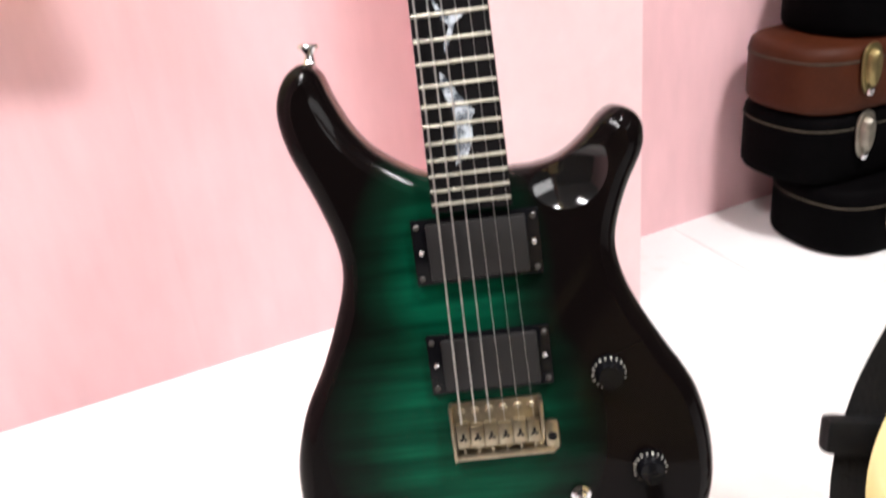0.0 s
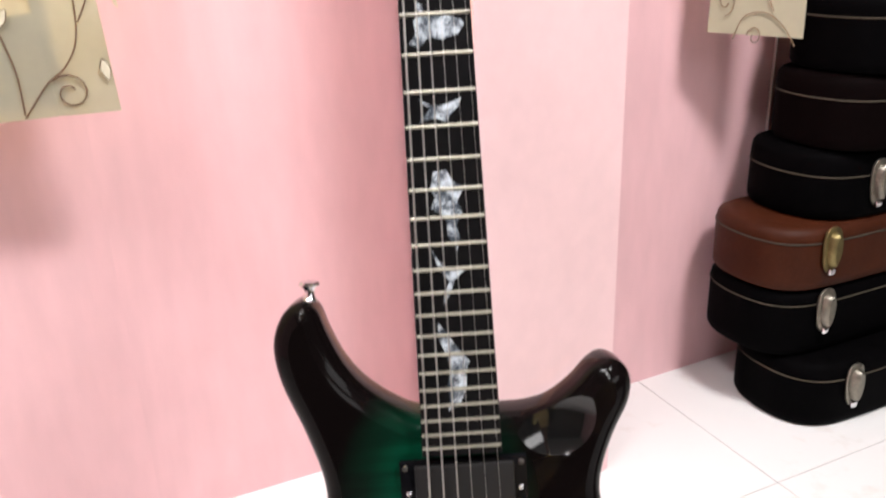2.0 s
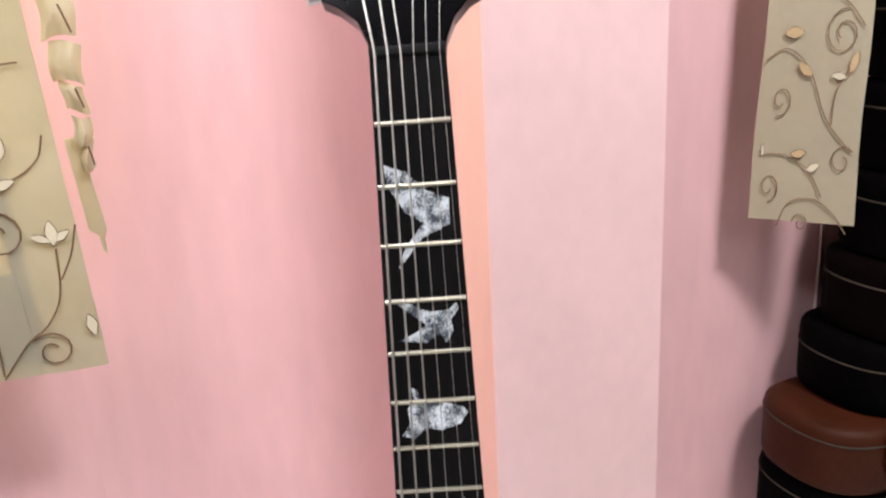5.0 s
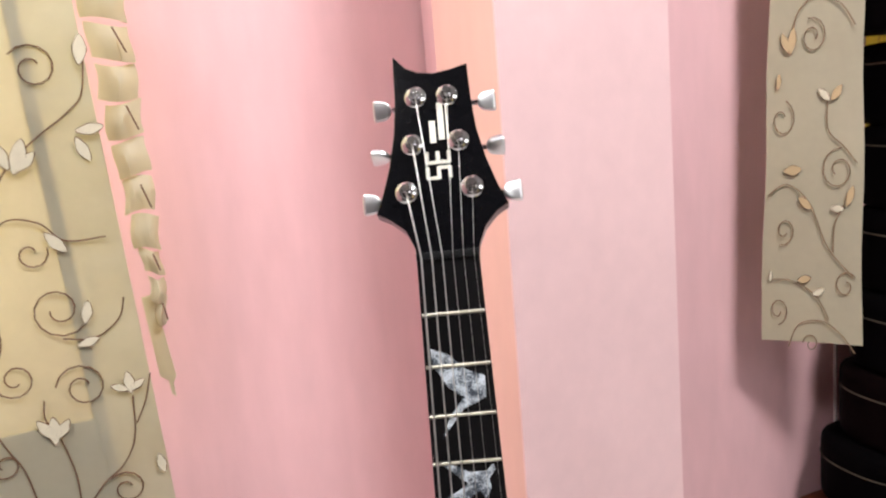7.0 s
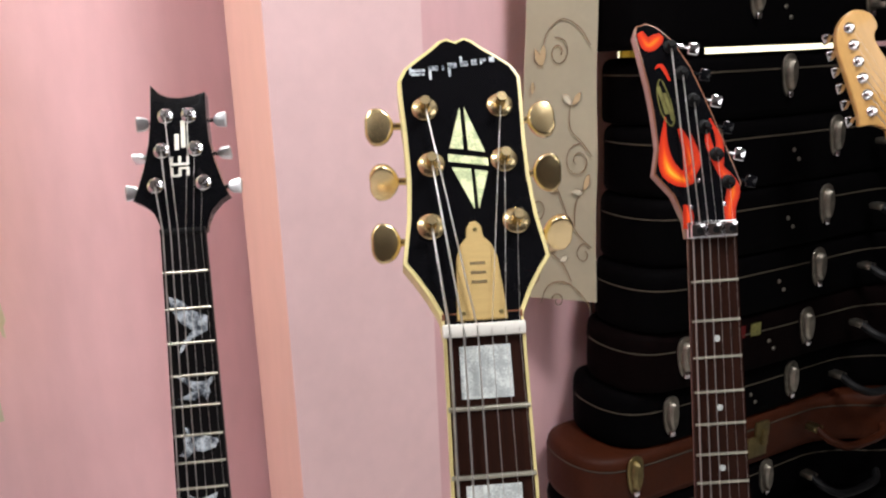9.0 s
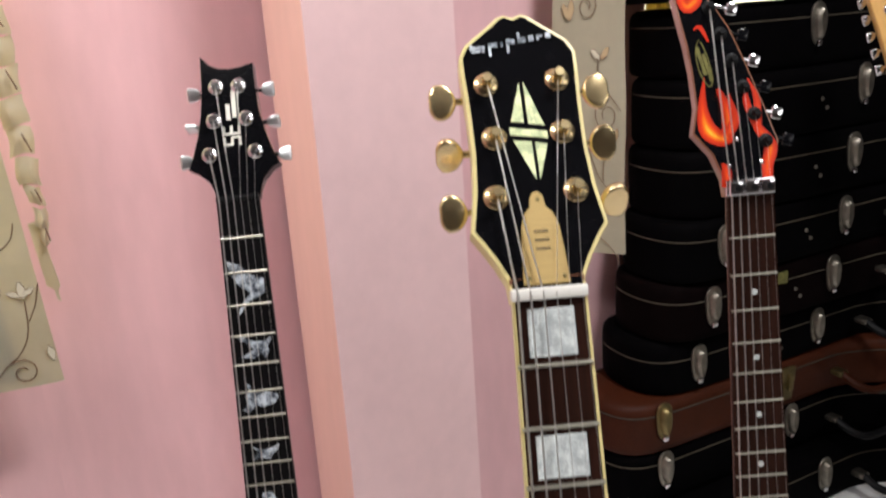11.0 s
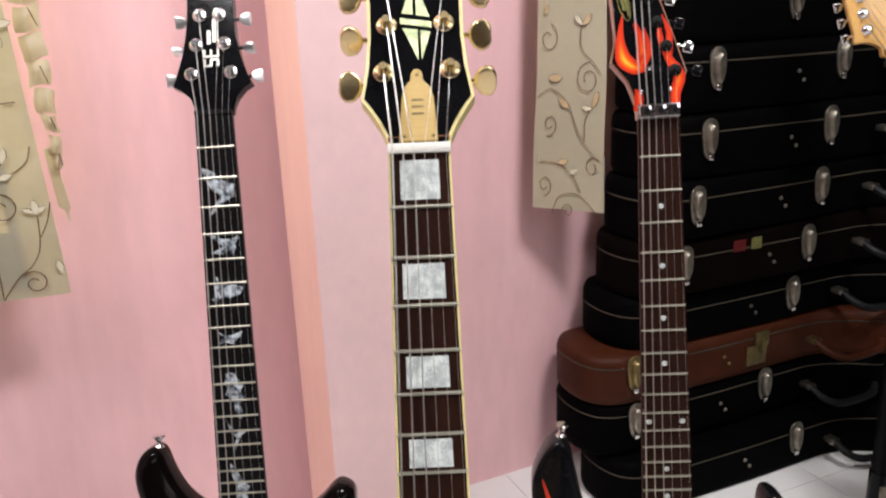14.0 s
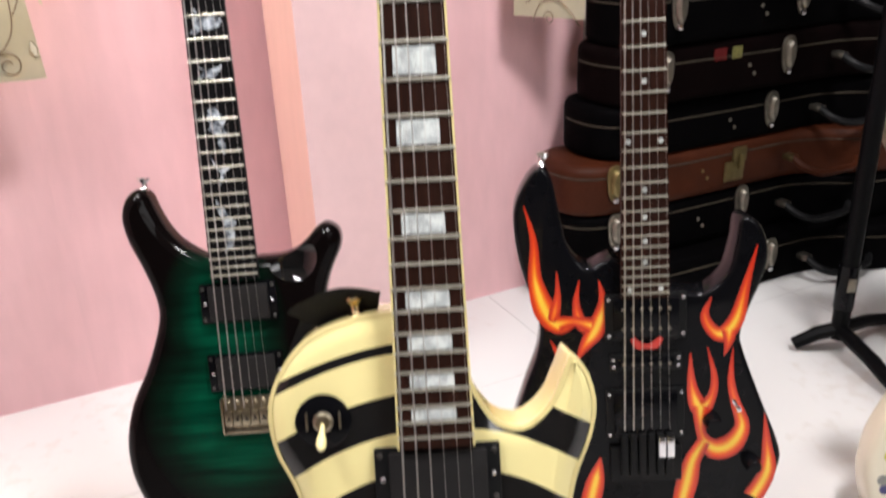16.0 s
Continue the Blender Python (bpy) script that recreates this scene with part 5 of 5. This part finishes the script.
# side band: shade of the wall-backed cloth painted in as a darker colour
hem = curtain_sheet("hem", c1_hem, 4, 70, CLOTH_UNLIT, "")
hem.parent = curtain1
tagged(hem, "side hem band with its lack of backlight put into the colour")


def c1_low(u, v):
    z = 0.622 - 0.012 * math.sin(u * 3.1) + v * 0.105
    s = -0.75 + u * (c1_edge(z) - 0.060 + 0.75)
    return s, c1_off(s, z) + 0.0025, z


# bottom band below the sill, its shade likewise painted into the colour
low = curtain_sheet("bottom_hem", c1_low, 40, 3, CLOTH_UNLIT, "")
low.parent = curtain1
tagged(low, "bottom hem band with its lack of backlight put into the colour")


def c2_off(s, z):
    return 0.062 + 0.003 * math.sin(s * 40) + 0.002 * math.sin(z * 23)


def c2_skew(s):
    """The narrow panel hangs askew: its far edge stands out from the wall."""
    w = (s - 1.188) / 0.198
    return 1.170 + 0.116 * w, 0.0132 + 0.0753 * w


def c2(u, v):
    z = 0.633 - 0.012 * u + v * 1.45
    s, out = c2_skew(1.188 + 0.028 * min(v * 2.8, 1.0) * (1 - u) + u * 0.198)
    return s, c2_off(s, z) + out, z


def c1_place(s, lift, z):
    return wall_point(s - 0.0085, c1_off(s - 0.0085, z) + lift, z)


def c2_place(s, lift, z):
    q, out = c2_skew(s)
    return wall_point(q, c2_off(q, z) + out + lift, z)


curtain2 = tagged(curtain_sheet("curtain", c2, 12, 30, CLOTH, ""), "narrow beige curtain panel with brown vine embroidery", "curtain", "window curtains")


def vine(parent, pts, r=0.0009):
    bm = bmesh.new()
    place = c2_place if parent is curtain2 else c1_place
    tube(bm, [place(p.x, 0.0052, p.y) for p in pts], r, 5)
    part("vine", bm, EMBROIDERY_TAN if parent is curtain2 else EMBROIDERY, parent)


def spiral(cx, cz, radius, turns, a0, hand=1):
    n = int(turns * 14)
    return [Vector((cx + radius * (1 - 0.72 * k / n) * math.cos(a0 + hand * 2 * math.pi * turns * k / n), cz + radius * (1 - 0.72 * k / n) * math.sin(a0 + hand * 2 * math.pi * turns * k / n), 0)) for k in range(n + 1)]


def petal(parent, s, z, length, angle, material=None, wide=0.36):
    base = [(0, 0), (0.3, wide * 0.8), (0.6, wide), (1, 0.05), (0.6, -wide), (0.3, -wide * 0.8)]
    ca, sa = math.cos(angle), math.sin(angle)
    loop = spline(base, 3)
    bm = bmesh.new()
    place = c2_place if parent is curtain2 else c1_place
    vs = [bm.verts.new(place(s + length * (p.x * ca - p.y * 0.55 * sa), 0.0062, z + length * (p.x * sa + p.y * 0.55 * ca))) for p in loop]
    f = bm.faces.new(vs)
    f.normal_update()
    bmesh.ops.solidify(bm, geom=[f], thickness=0.001)
    pt = part("petal", bm, material or PETAL, parent)
    bm = bmesh.new()
    tube(bm, [place(s + length * (p.x * ca - p.y * 0.55 * sa), 0.0066, z + length * (p.x * sa + p.y * 0.55 * ca)) for p in loop + loop[:1]], 0.0007, 4)
    part("petal_outline", bm, EMBROIDERY, pt)


def stem(parent, *pts):
    vine(parent, spline(pts, 6, closed=False))


PI = math.pi
for cx, cz, r, tn, a0, hd in ((0.258, 1.085, 0.024, 1.3, PI * 0.8, -1), (0.228, 0.905, 0.017, 1.0, 0.3, -1), (0.245, 0.845, 0.029, 1.4, -0.6, -1), (0.195, 0.780, 0.020, 1.3, PI * 1.1, 1), (0.256, 0.762, 0.026, 1.4, PI * 0.95, -1), (0.173, 0.693, 0.018, 1.3, PI * 0.6, 1), (0.283, 0.645, 0.020, 1.3, 2.4, -1),
                              (0.120, 1.02, 0.030, 1.4, 0.5, 1), (0.100, 0.86, 0.026, 1.3, 2.0, -1), (0.090, 0.72, 0.024, 1.3, 0.4, 1), (0.02, 0.93, 0.030, 1.4, 1.0, -1), (0.19, 1.20, 0.028, 1.3, 0.4, 1), (0.02, 1.14, 0.03, 1.3, 2.2, 1)):
    vine(curtain1, spiral(cx, cz, r, tn, a0, hd))
stem(curtain1, (0.178, 1.10), (0.172, 0.98), (0.180, 0.885), (0.188, 0.830), (0.184, 0.805), (0.167, 0.780))
stem(curtain1, (0.180, 0.885), (0.192, 0.930), (0.215, 0.985), (0.248, 1.016), (0.282, 1.040), (0.299, 1.060), (0.306, 1.110))
stem(curtain1, (0.187, 0.915), (0.210, 0.940), (0.240, 0.935), (0.262, 0.915), (0.300, 0.915))
stem(curtain1, (0.236, 0.622), (0.262, 0.655), (0.283, 0.672), (0.298, 0.700), (0.302, 0.745))
stem(curtain1, (0.302, 0.715), (0.314, 0.738), (0.322, 0.765))
stem(curtain1, (0.198, 0.628), (0.190, 0.680), (0.178, 0.708), (0.160, 0.755), (0.167, 0.780))
stem(curtain1, (0.236, 0.625), (0.236, 0.670), (0.228, 0.710))
stem(curtain1, (0.218, 0.754), (0.216, 0.735), (0.222, 0.722))
stem(curtain1, (0.245, 0.815), (0.275, 0.812), (0.300, 0.828), (0.308, 0.850))
stem(curtain1, (0.10, 0.63), (0.115, 0.76), (0.09, 0.90), (0.11, 1.05), (0.10, 1.25))
for s_, z_, ln, an in ((0.226, 0.985, 0.036, 1.2), (0.222, 0.990, 0.030, 1.9), (0.228, 0.988, 0.026, 0.7), (0.244, 0.925, 0.028, -0.9), (0.268, 0.828, 0.024, 1.3), (0.258, 0.806, 0.022, 0.25), (0.301, 0.748, 0.024, 1.6), (0.300, 0.752, 0.018, 0.5), (0.299, 0.752, 0.018, 2.7), (0.222, 0.706, 0.030, 1.5), (0.222, 0.712, 0.026, 2.1), (0.224, 0.712, 0.024, 0.9),
                       (0.288, 1.022, 0.026, 0.1), (0.287, 1.016, 0.026, -1.2), (0.300, 1.085, 0.030, 1.4), (0.322, 0.655, 0.022, 1.7), (0.12, 0.94, 0.03, 1.2), (0.06, 1.05, 0.03, 2.0)):
    petal(curtain1, s_, z_, ln, an)
for cx, cz, r, tn, a0, hd in ((1.292, 1.070, 0.026, 1.4, 1.9, -1), (1.232, 0.958, 0.028, 1.1, 1.2, -1), (1.336, 0.882, 0.032, 1.4, 1.4, 1), (1.236, 0.797, 0.022, 1.2, -1.9, 1), (1.352, 0.712, 0.022, 1.1, 0.6, 1), (1.220, 0.678, 0.022, 1.2, -1.6, 1), (1.285, 0.625, 0.016, 1.1, 3.0, -1), (1.25, 1.20, 0.03, 1.3, 0.4, 1), (1.33, 1.28, 0.03, 1.3, 2.0, -1)):
    vine(curtain2, spiral(cx, cz, r, tn, a0, hd))
stem(curtain2, (1.255, 1.075), (1.265, 1.105), (1.300, 1.125), (1.340, 1.110), (1.366, 1.080))
stem(curtain2, (1.200, 0.850), (1.240, 0.865), (1.285, 0.835), (1.320, 0.770), (1.366, 0.725))
stem(curtain2, (1.320, 0.985), (1.318, 0.940), (1.345, 0.915), (1.368, 0.890))
stem(curtain2, (1.330, 0.762), (1.332, 0.805), (1.350, 0.835))
stem(curtain2, (1.240, 0.622), (1.262, 0.655), (1.305, 0.660), (1.340, 0.640), (1.366, 0.610))
stem(curtain2, (1.205, 0.725), (1.250, 0.722), (1.295, 0.700), (1.320, 0.662))
for s_, z_, ln, an, mt in ((1.250, 1.048, 0.036, 1.4, PETAL_TAN), (1.246, 1.050, 0.030, 2.0, PETAL_TAN), (1.322, 0.980, 0.026, 2.4, PETAL), (1.324, 0.980, 0.028, 0.8, PETAL_TAN), (1.232, 0.885, 0.034, 0.0, PETAL_TAN), (1.262, 0.845, 0.030, -0.6, PETAL_TAN), (1.350, 0.830, 0.030, 1.2, PETAL_TAN), (1.346, 0.825, 0.024, 3.0, PETAL), (1.206, 0.722, 0.016, 1.5, PETAL), (1.262, 0.722, 0.026, 0.1, PETAL_TAN), (1.290, 0.700, 0.024, 0.3, PETAL), (1.225, 1.000, 0.022, 1.4, PETAL_TAN)):
    petal(curtain2, s_, z_, ln, an, mt)
# gathered tie hanging beside the wide curtain
tie = empty("curtain_tie", Matrix.Translation(wall_point(0.330, 0.092, 0.72)), "pleated beige curtain tie hanging against the wall", "curtain tie")
inv = tie.matrix_basis.inverted()
zs = [1.205, 1.166, 1.127, 1.088, 1.049, 1.008, 0.968, 0.928, 0.892, 0.862, 0.838]
for k, z in enumerate(zs):
    w = 0.047 - 0.0028 * k if k < 8 else 0.020 - 0.004 * (k - 8)
    h = 0.036 if k < 8 else 0.026
    c = 0.319 + 0.0016 * k
    bm = bmesh.new()
    cols = []
    for i in range(7):
        u = i / 6
        s_ = c - w / 2 + w * u
        bulge = 0.010 * math.sin(u * PI) + 0.003 * math.sin(u * 9 + k)
        cols.append([bm.verts.new(inv @ wall_point(s_ + 0.002 * math.sin(k * 2.1 + j), 0.092 + bulge * (0.35 + 0.65 * math.sin(PI * j / 4)) + 0.004 * (j / 4), z - h * j / 4 + 0.004 * math.sin(u * 3 + k))) for j in range(5)])
    for a, b in zip(cols, cols[1:]):
        for j in range(4):
            bm.faces.new((a[j], b[j], b[j + 1], a[j + 1]))
    bmesh.ops.recalc_face_normals(bm, faces=bm.faces)
    bmesh.ops.solidify(bm, geom=bm.faces[:], thickness=0.003)
    part("pleat", bm, CLOTH, tie)
    if k % 2 == 0:
        bm = bmesh.new()
        tube(bm, [inv @ wall_point(c + w * (0.1 + 0.25 * j / 4), 0.1075 + 0.001 * (k < 8), z - h * (0.15 + 0.7 * j / 4)) for j in range(5)], 0.0010, 5)
        part("embroidered_line", bm, EMBROIDERY, tie)
bm = bmesh.new()
rings_slab(bm, [Vector((*p, 0)) for p in ((-0.007, 0.112), (0.006, 0.114), (0.012, 0.060), (0.017, 0.020), (0.013, 0.012), (0.014, -0.004), (0.010, 0.0), (0.008, 0.016), (0.000, 0.022))], [(0, -0.002), (0, 0.002)])
bmesh.ops.transform(bm, matrix=inv @ Matrix.Translation(wall_point(0.323, 0.090, 0.728)) @ Matrix.Rotation(radians(24.2), 4, "Z") @ Matrix.Rotation(radians(90), 4, "X"), verts=bm.verts)
part("tail", bm, CLOTH, tie, smooth=False)

# ---- strap of the bullseye guitar ----
strap = empty("guitar_strap", G2 @ Matrix.Translation((-0.0650, -0.372, -0.035)), "black webbing guitar strap hanging from the button", "strap")
base = Matrix.Translation((0.0650, 0.372, 0.035))


def strap_run(pts, width, material, name, label, across=(0.0, 0.0, 1.0)):
    """A flat band along points, its width along the guitar's depth."""
    P = spline(pts, 6, closed=False)
    bm = bmesh.new()
    rows = []
    for k, p in enumerate(P):
        d = (P[min(k + 1, len(P) - 1)] - P[max(k - 1, 0)]).normalized()
        side = Vector(across)
        side = (side - d * side.dot(d)).normalized()
        rows.append((bm.verts.new(p - side * width / 2), bm.verts.new(p + side * width / 2)))
    for a, b in zip(rows, rows[1:]):
        bm.faces.new((a[0], b[0], b[1], a[1]))
    bmesh.ops.solidify(bm, geom=bm.faces[:], thickness=0.003)
    bmesh.ops.transform(bm, matrix=base, verts=bm.verts)
    return part(name, bm, material, strap, label)


strap_run([(-0.036, -0.3640, -0.036), (-0.060, -0.3600, -0.036), (-0.080, -0.3675, -0.042), (-0.090, -0.376, -0.052)], 0.034, STRAP_BLACK, "end_tab", "black leather strap end", (0.0, 0.70, 0.70))
strap_run([(-0.082, -0.385, -0.074), (-0.094, -0.412, -0.078), (-0.102, -0.445, -0.078), (-0.096, -0.480, -0.078), (-0.084, -0.520, -0.078), (-0.092, -0.560, -0.078), (-0.120, -0.600, -0.078), (-0.145, -0.650, -0.078), (-0.148, -0.720, -0.078), (-0.120, -0.780, -0.078)], 0.036, STRAP_BLACK, "webbing", "black webbing", (1.0, 0.15, 0.0))
for x, y, a in ((-0.102, -0.425, -8), (-0.099, -0.465, 12)):
    bm = bmesh.new()
    box(bm, -0.020, 0.020, -0.006, 0.006, -0.003, 0.004, 0.002, base @ Matrix.Translation((x, y, -0.078)) @ Matrix.Rotation(radians(a), 4, "Z"))
    part("slider", bm, BLACK_PLASTIC, strap, "black plastic strap slider")
strap_button(g2, (-0.052, -0.370, -0.036), (-0.1, 1, 0), GOLD)

# ---- stands, cord, floor tiles ----
def low_stand(m_guitar, y_foot):
    """A low black tube stand that cradles a guitar's lower bout from behind."""
    foot = m_guitar @ Vector((0, y_foot, -0.035))
    g = empty("guitar_stand", Matrix.Translation((foot.x, foot.y, 0)), "low black tubular guitar stand under a guitar", "guitar stand", "guitar stands")
    z = foot.z
    for sx in (-1, 1):
        bm = bmesh.new()
        tube(bm, [(sx * 0.05, 0.10, 0.011), (sx * 0.045, 0.07, z * 0.6), (sx * 0.045, 0.045, z - 0.012), (sx * 0.045, -0.012, z - 0.014), (sx * 0.045, -0.030, z + 0.004)], 0.010, 8)
        part("cradle_arm", bm, BLACK_PLASTIC, g)
        bm = bmesh.new()
        tube(bm, [(sx * 0.050, 0.10, 0.011), (sx * 0.052, -0.06, 0.011)], 0.010, 8)
        part("foot", bm, BLACK_PLASTIC, g)
    bm = bmesh.new()
    tube(bm, [(-0.05, 0.08, z * 0.45), (0.05, 0.08, z * 0.45)], 0.009, 8)
    part("crossbar", bm, BLACK_PLASTIC, g)
    return g


low_stand(G1, -0.8185)
low_stand(G2, -0.8125)
low_stand(G3, -0.8060)
low_stand(G4, -0.8120)
low_stand(G5, -0.8120)
pole = empty("tall_stand", Matrix.Translation((1.005, 1.06, 0)), "tall black metal stand with folding feet", "stand")
bm = bmesh.new()
tube(bm, [(0, 0, 0.035), (0, 0, 0.95)], 0.016, 12)
part("pole", bm, STAND_BLACK, pole)
bm = bmesh.new()
tube(bm, [(0, 0, 0.10), (0, 0, 0.19)], 0.0185, 12)
part("collar", bm, BLACK_GLOSS, pole)
bm = bmesh.new()
box(bm, -0.008, 0.008, -0.0200, -0.0165, 0.140, 0.168, 0.002)
part("worn_label", bm, LATCH, pole, "worn bright label")
for dx, dy in ((-0.075, 0.02), (0.03, -0.20), (0.16, 0.10)):
    bm = bmesh.new()
    tube(bm, [(0, 0, 0.055), (dx * 0.5, dy * 0.5, 0.040), (dx, dy, 0.014)], [0.015, 0.014, 0.012], 8)
    part("leg", bm, STAND_BLACK, pole)
bm = bmesh.new()
tube(bm, [(0.580 + 0.002 * math.sin(z * 9), 1.492, z) for z in (0.02, 0.15, 0.25, 0.35, 0.45, 0.55, 0.70)], 0.0028, 6)
tagged(part("wall_cord", bm, CORD), "thin pale cord running down the wall", "cord")
bm = bmesh.new()
box(bm, 0.0006, 0.5994, 0.0006, 0.5994, -0.003, 0.0, 0.0)
tile_mesh = None
for i in range(-6, 6):
    for j in range(-4, 6):
        p = wall_point(1.131 + i * 0.6, -0.25 + j * 0.6)
        m = Matrix.Translation((p.x, p.y, 0)) @ Matrix.Rotation(radians(24.195 - 90), 4, "Z")
        if not (-2.7 < p.x < 3.0 and -2.7 < p.y < 2.9):
            continue
        if tile_mesh is None:
            t = part("tile", bm, TILE, floor_ob, smooth=False)
            t.matrix_basis = m
            tile_mesh = t.data
        else:
            same_mesh("tile", tile_mesh, floor_ob, m)
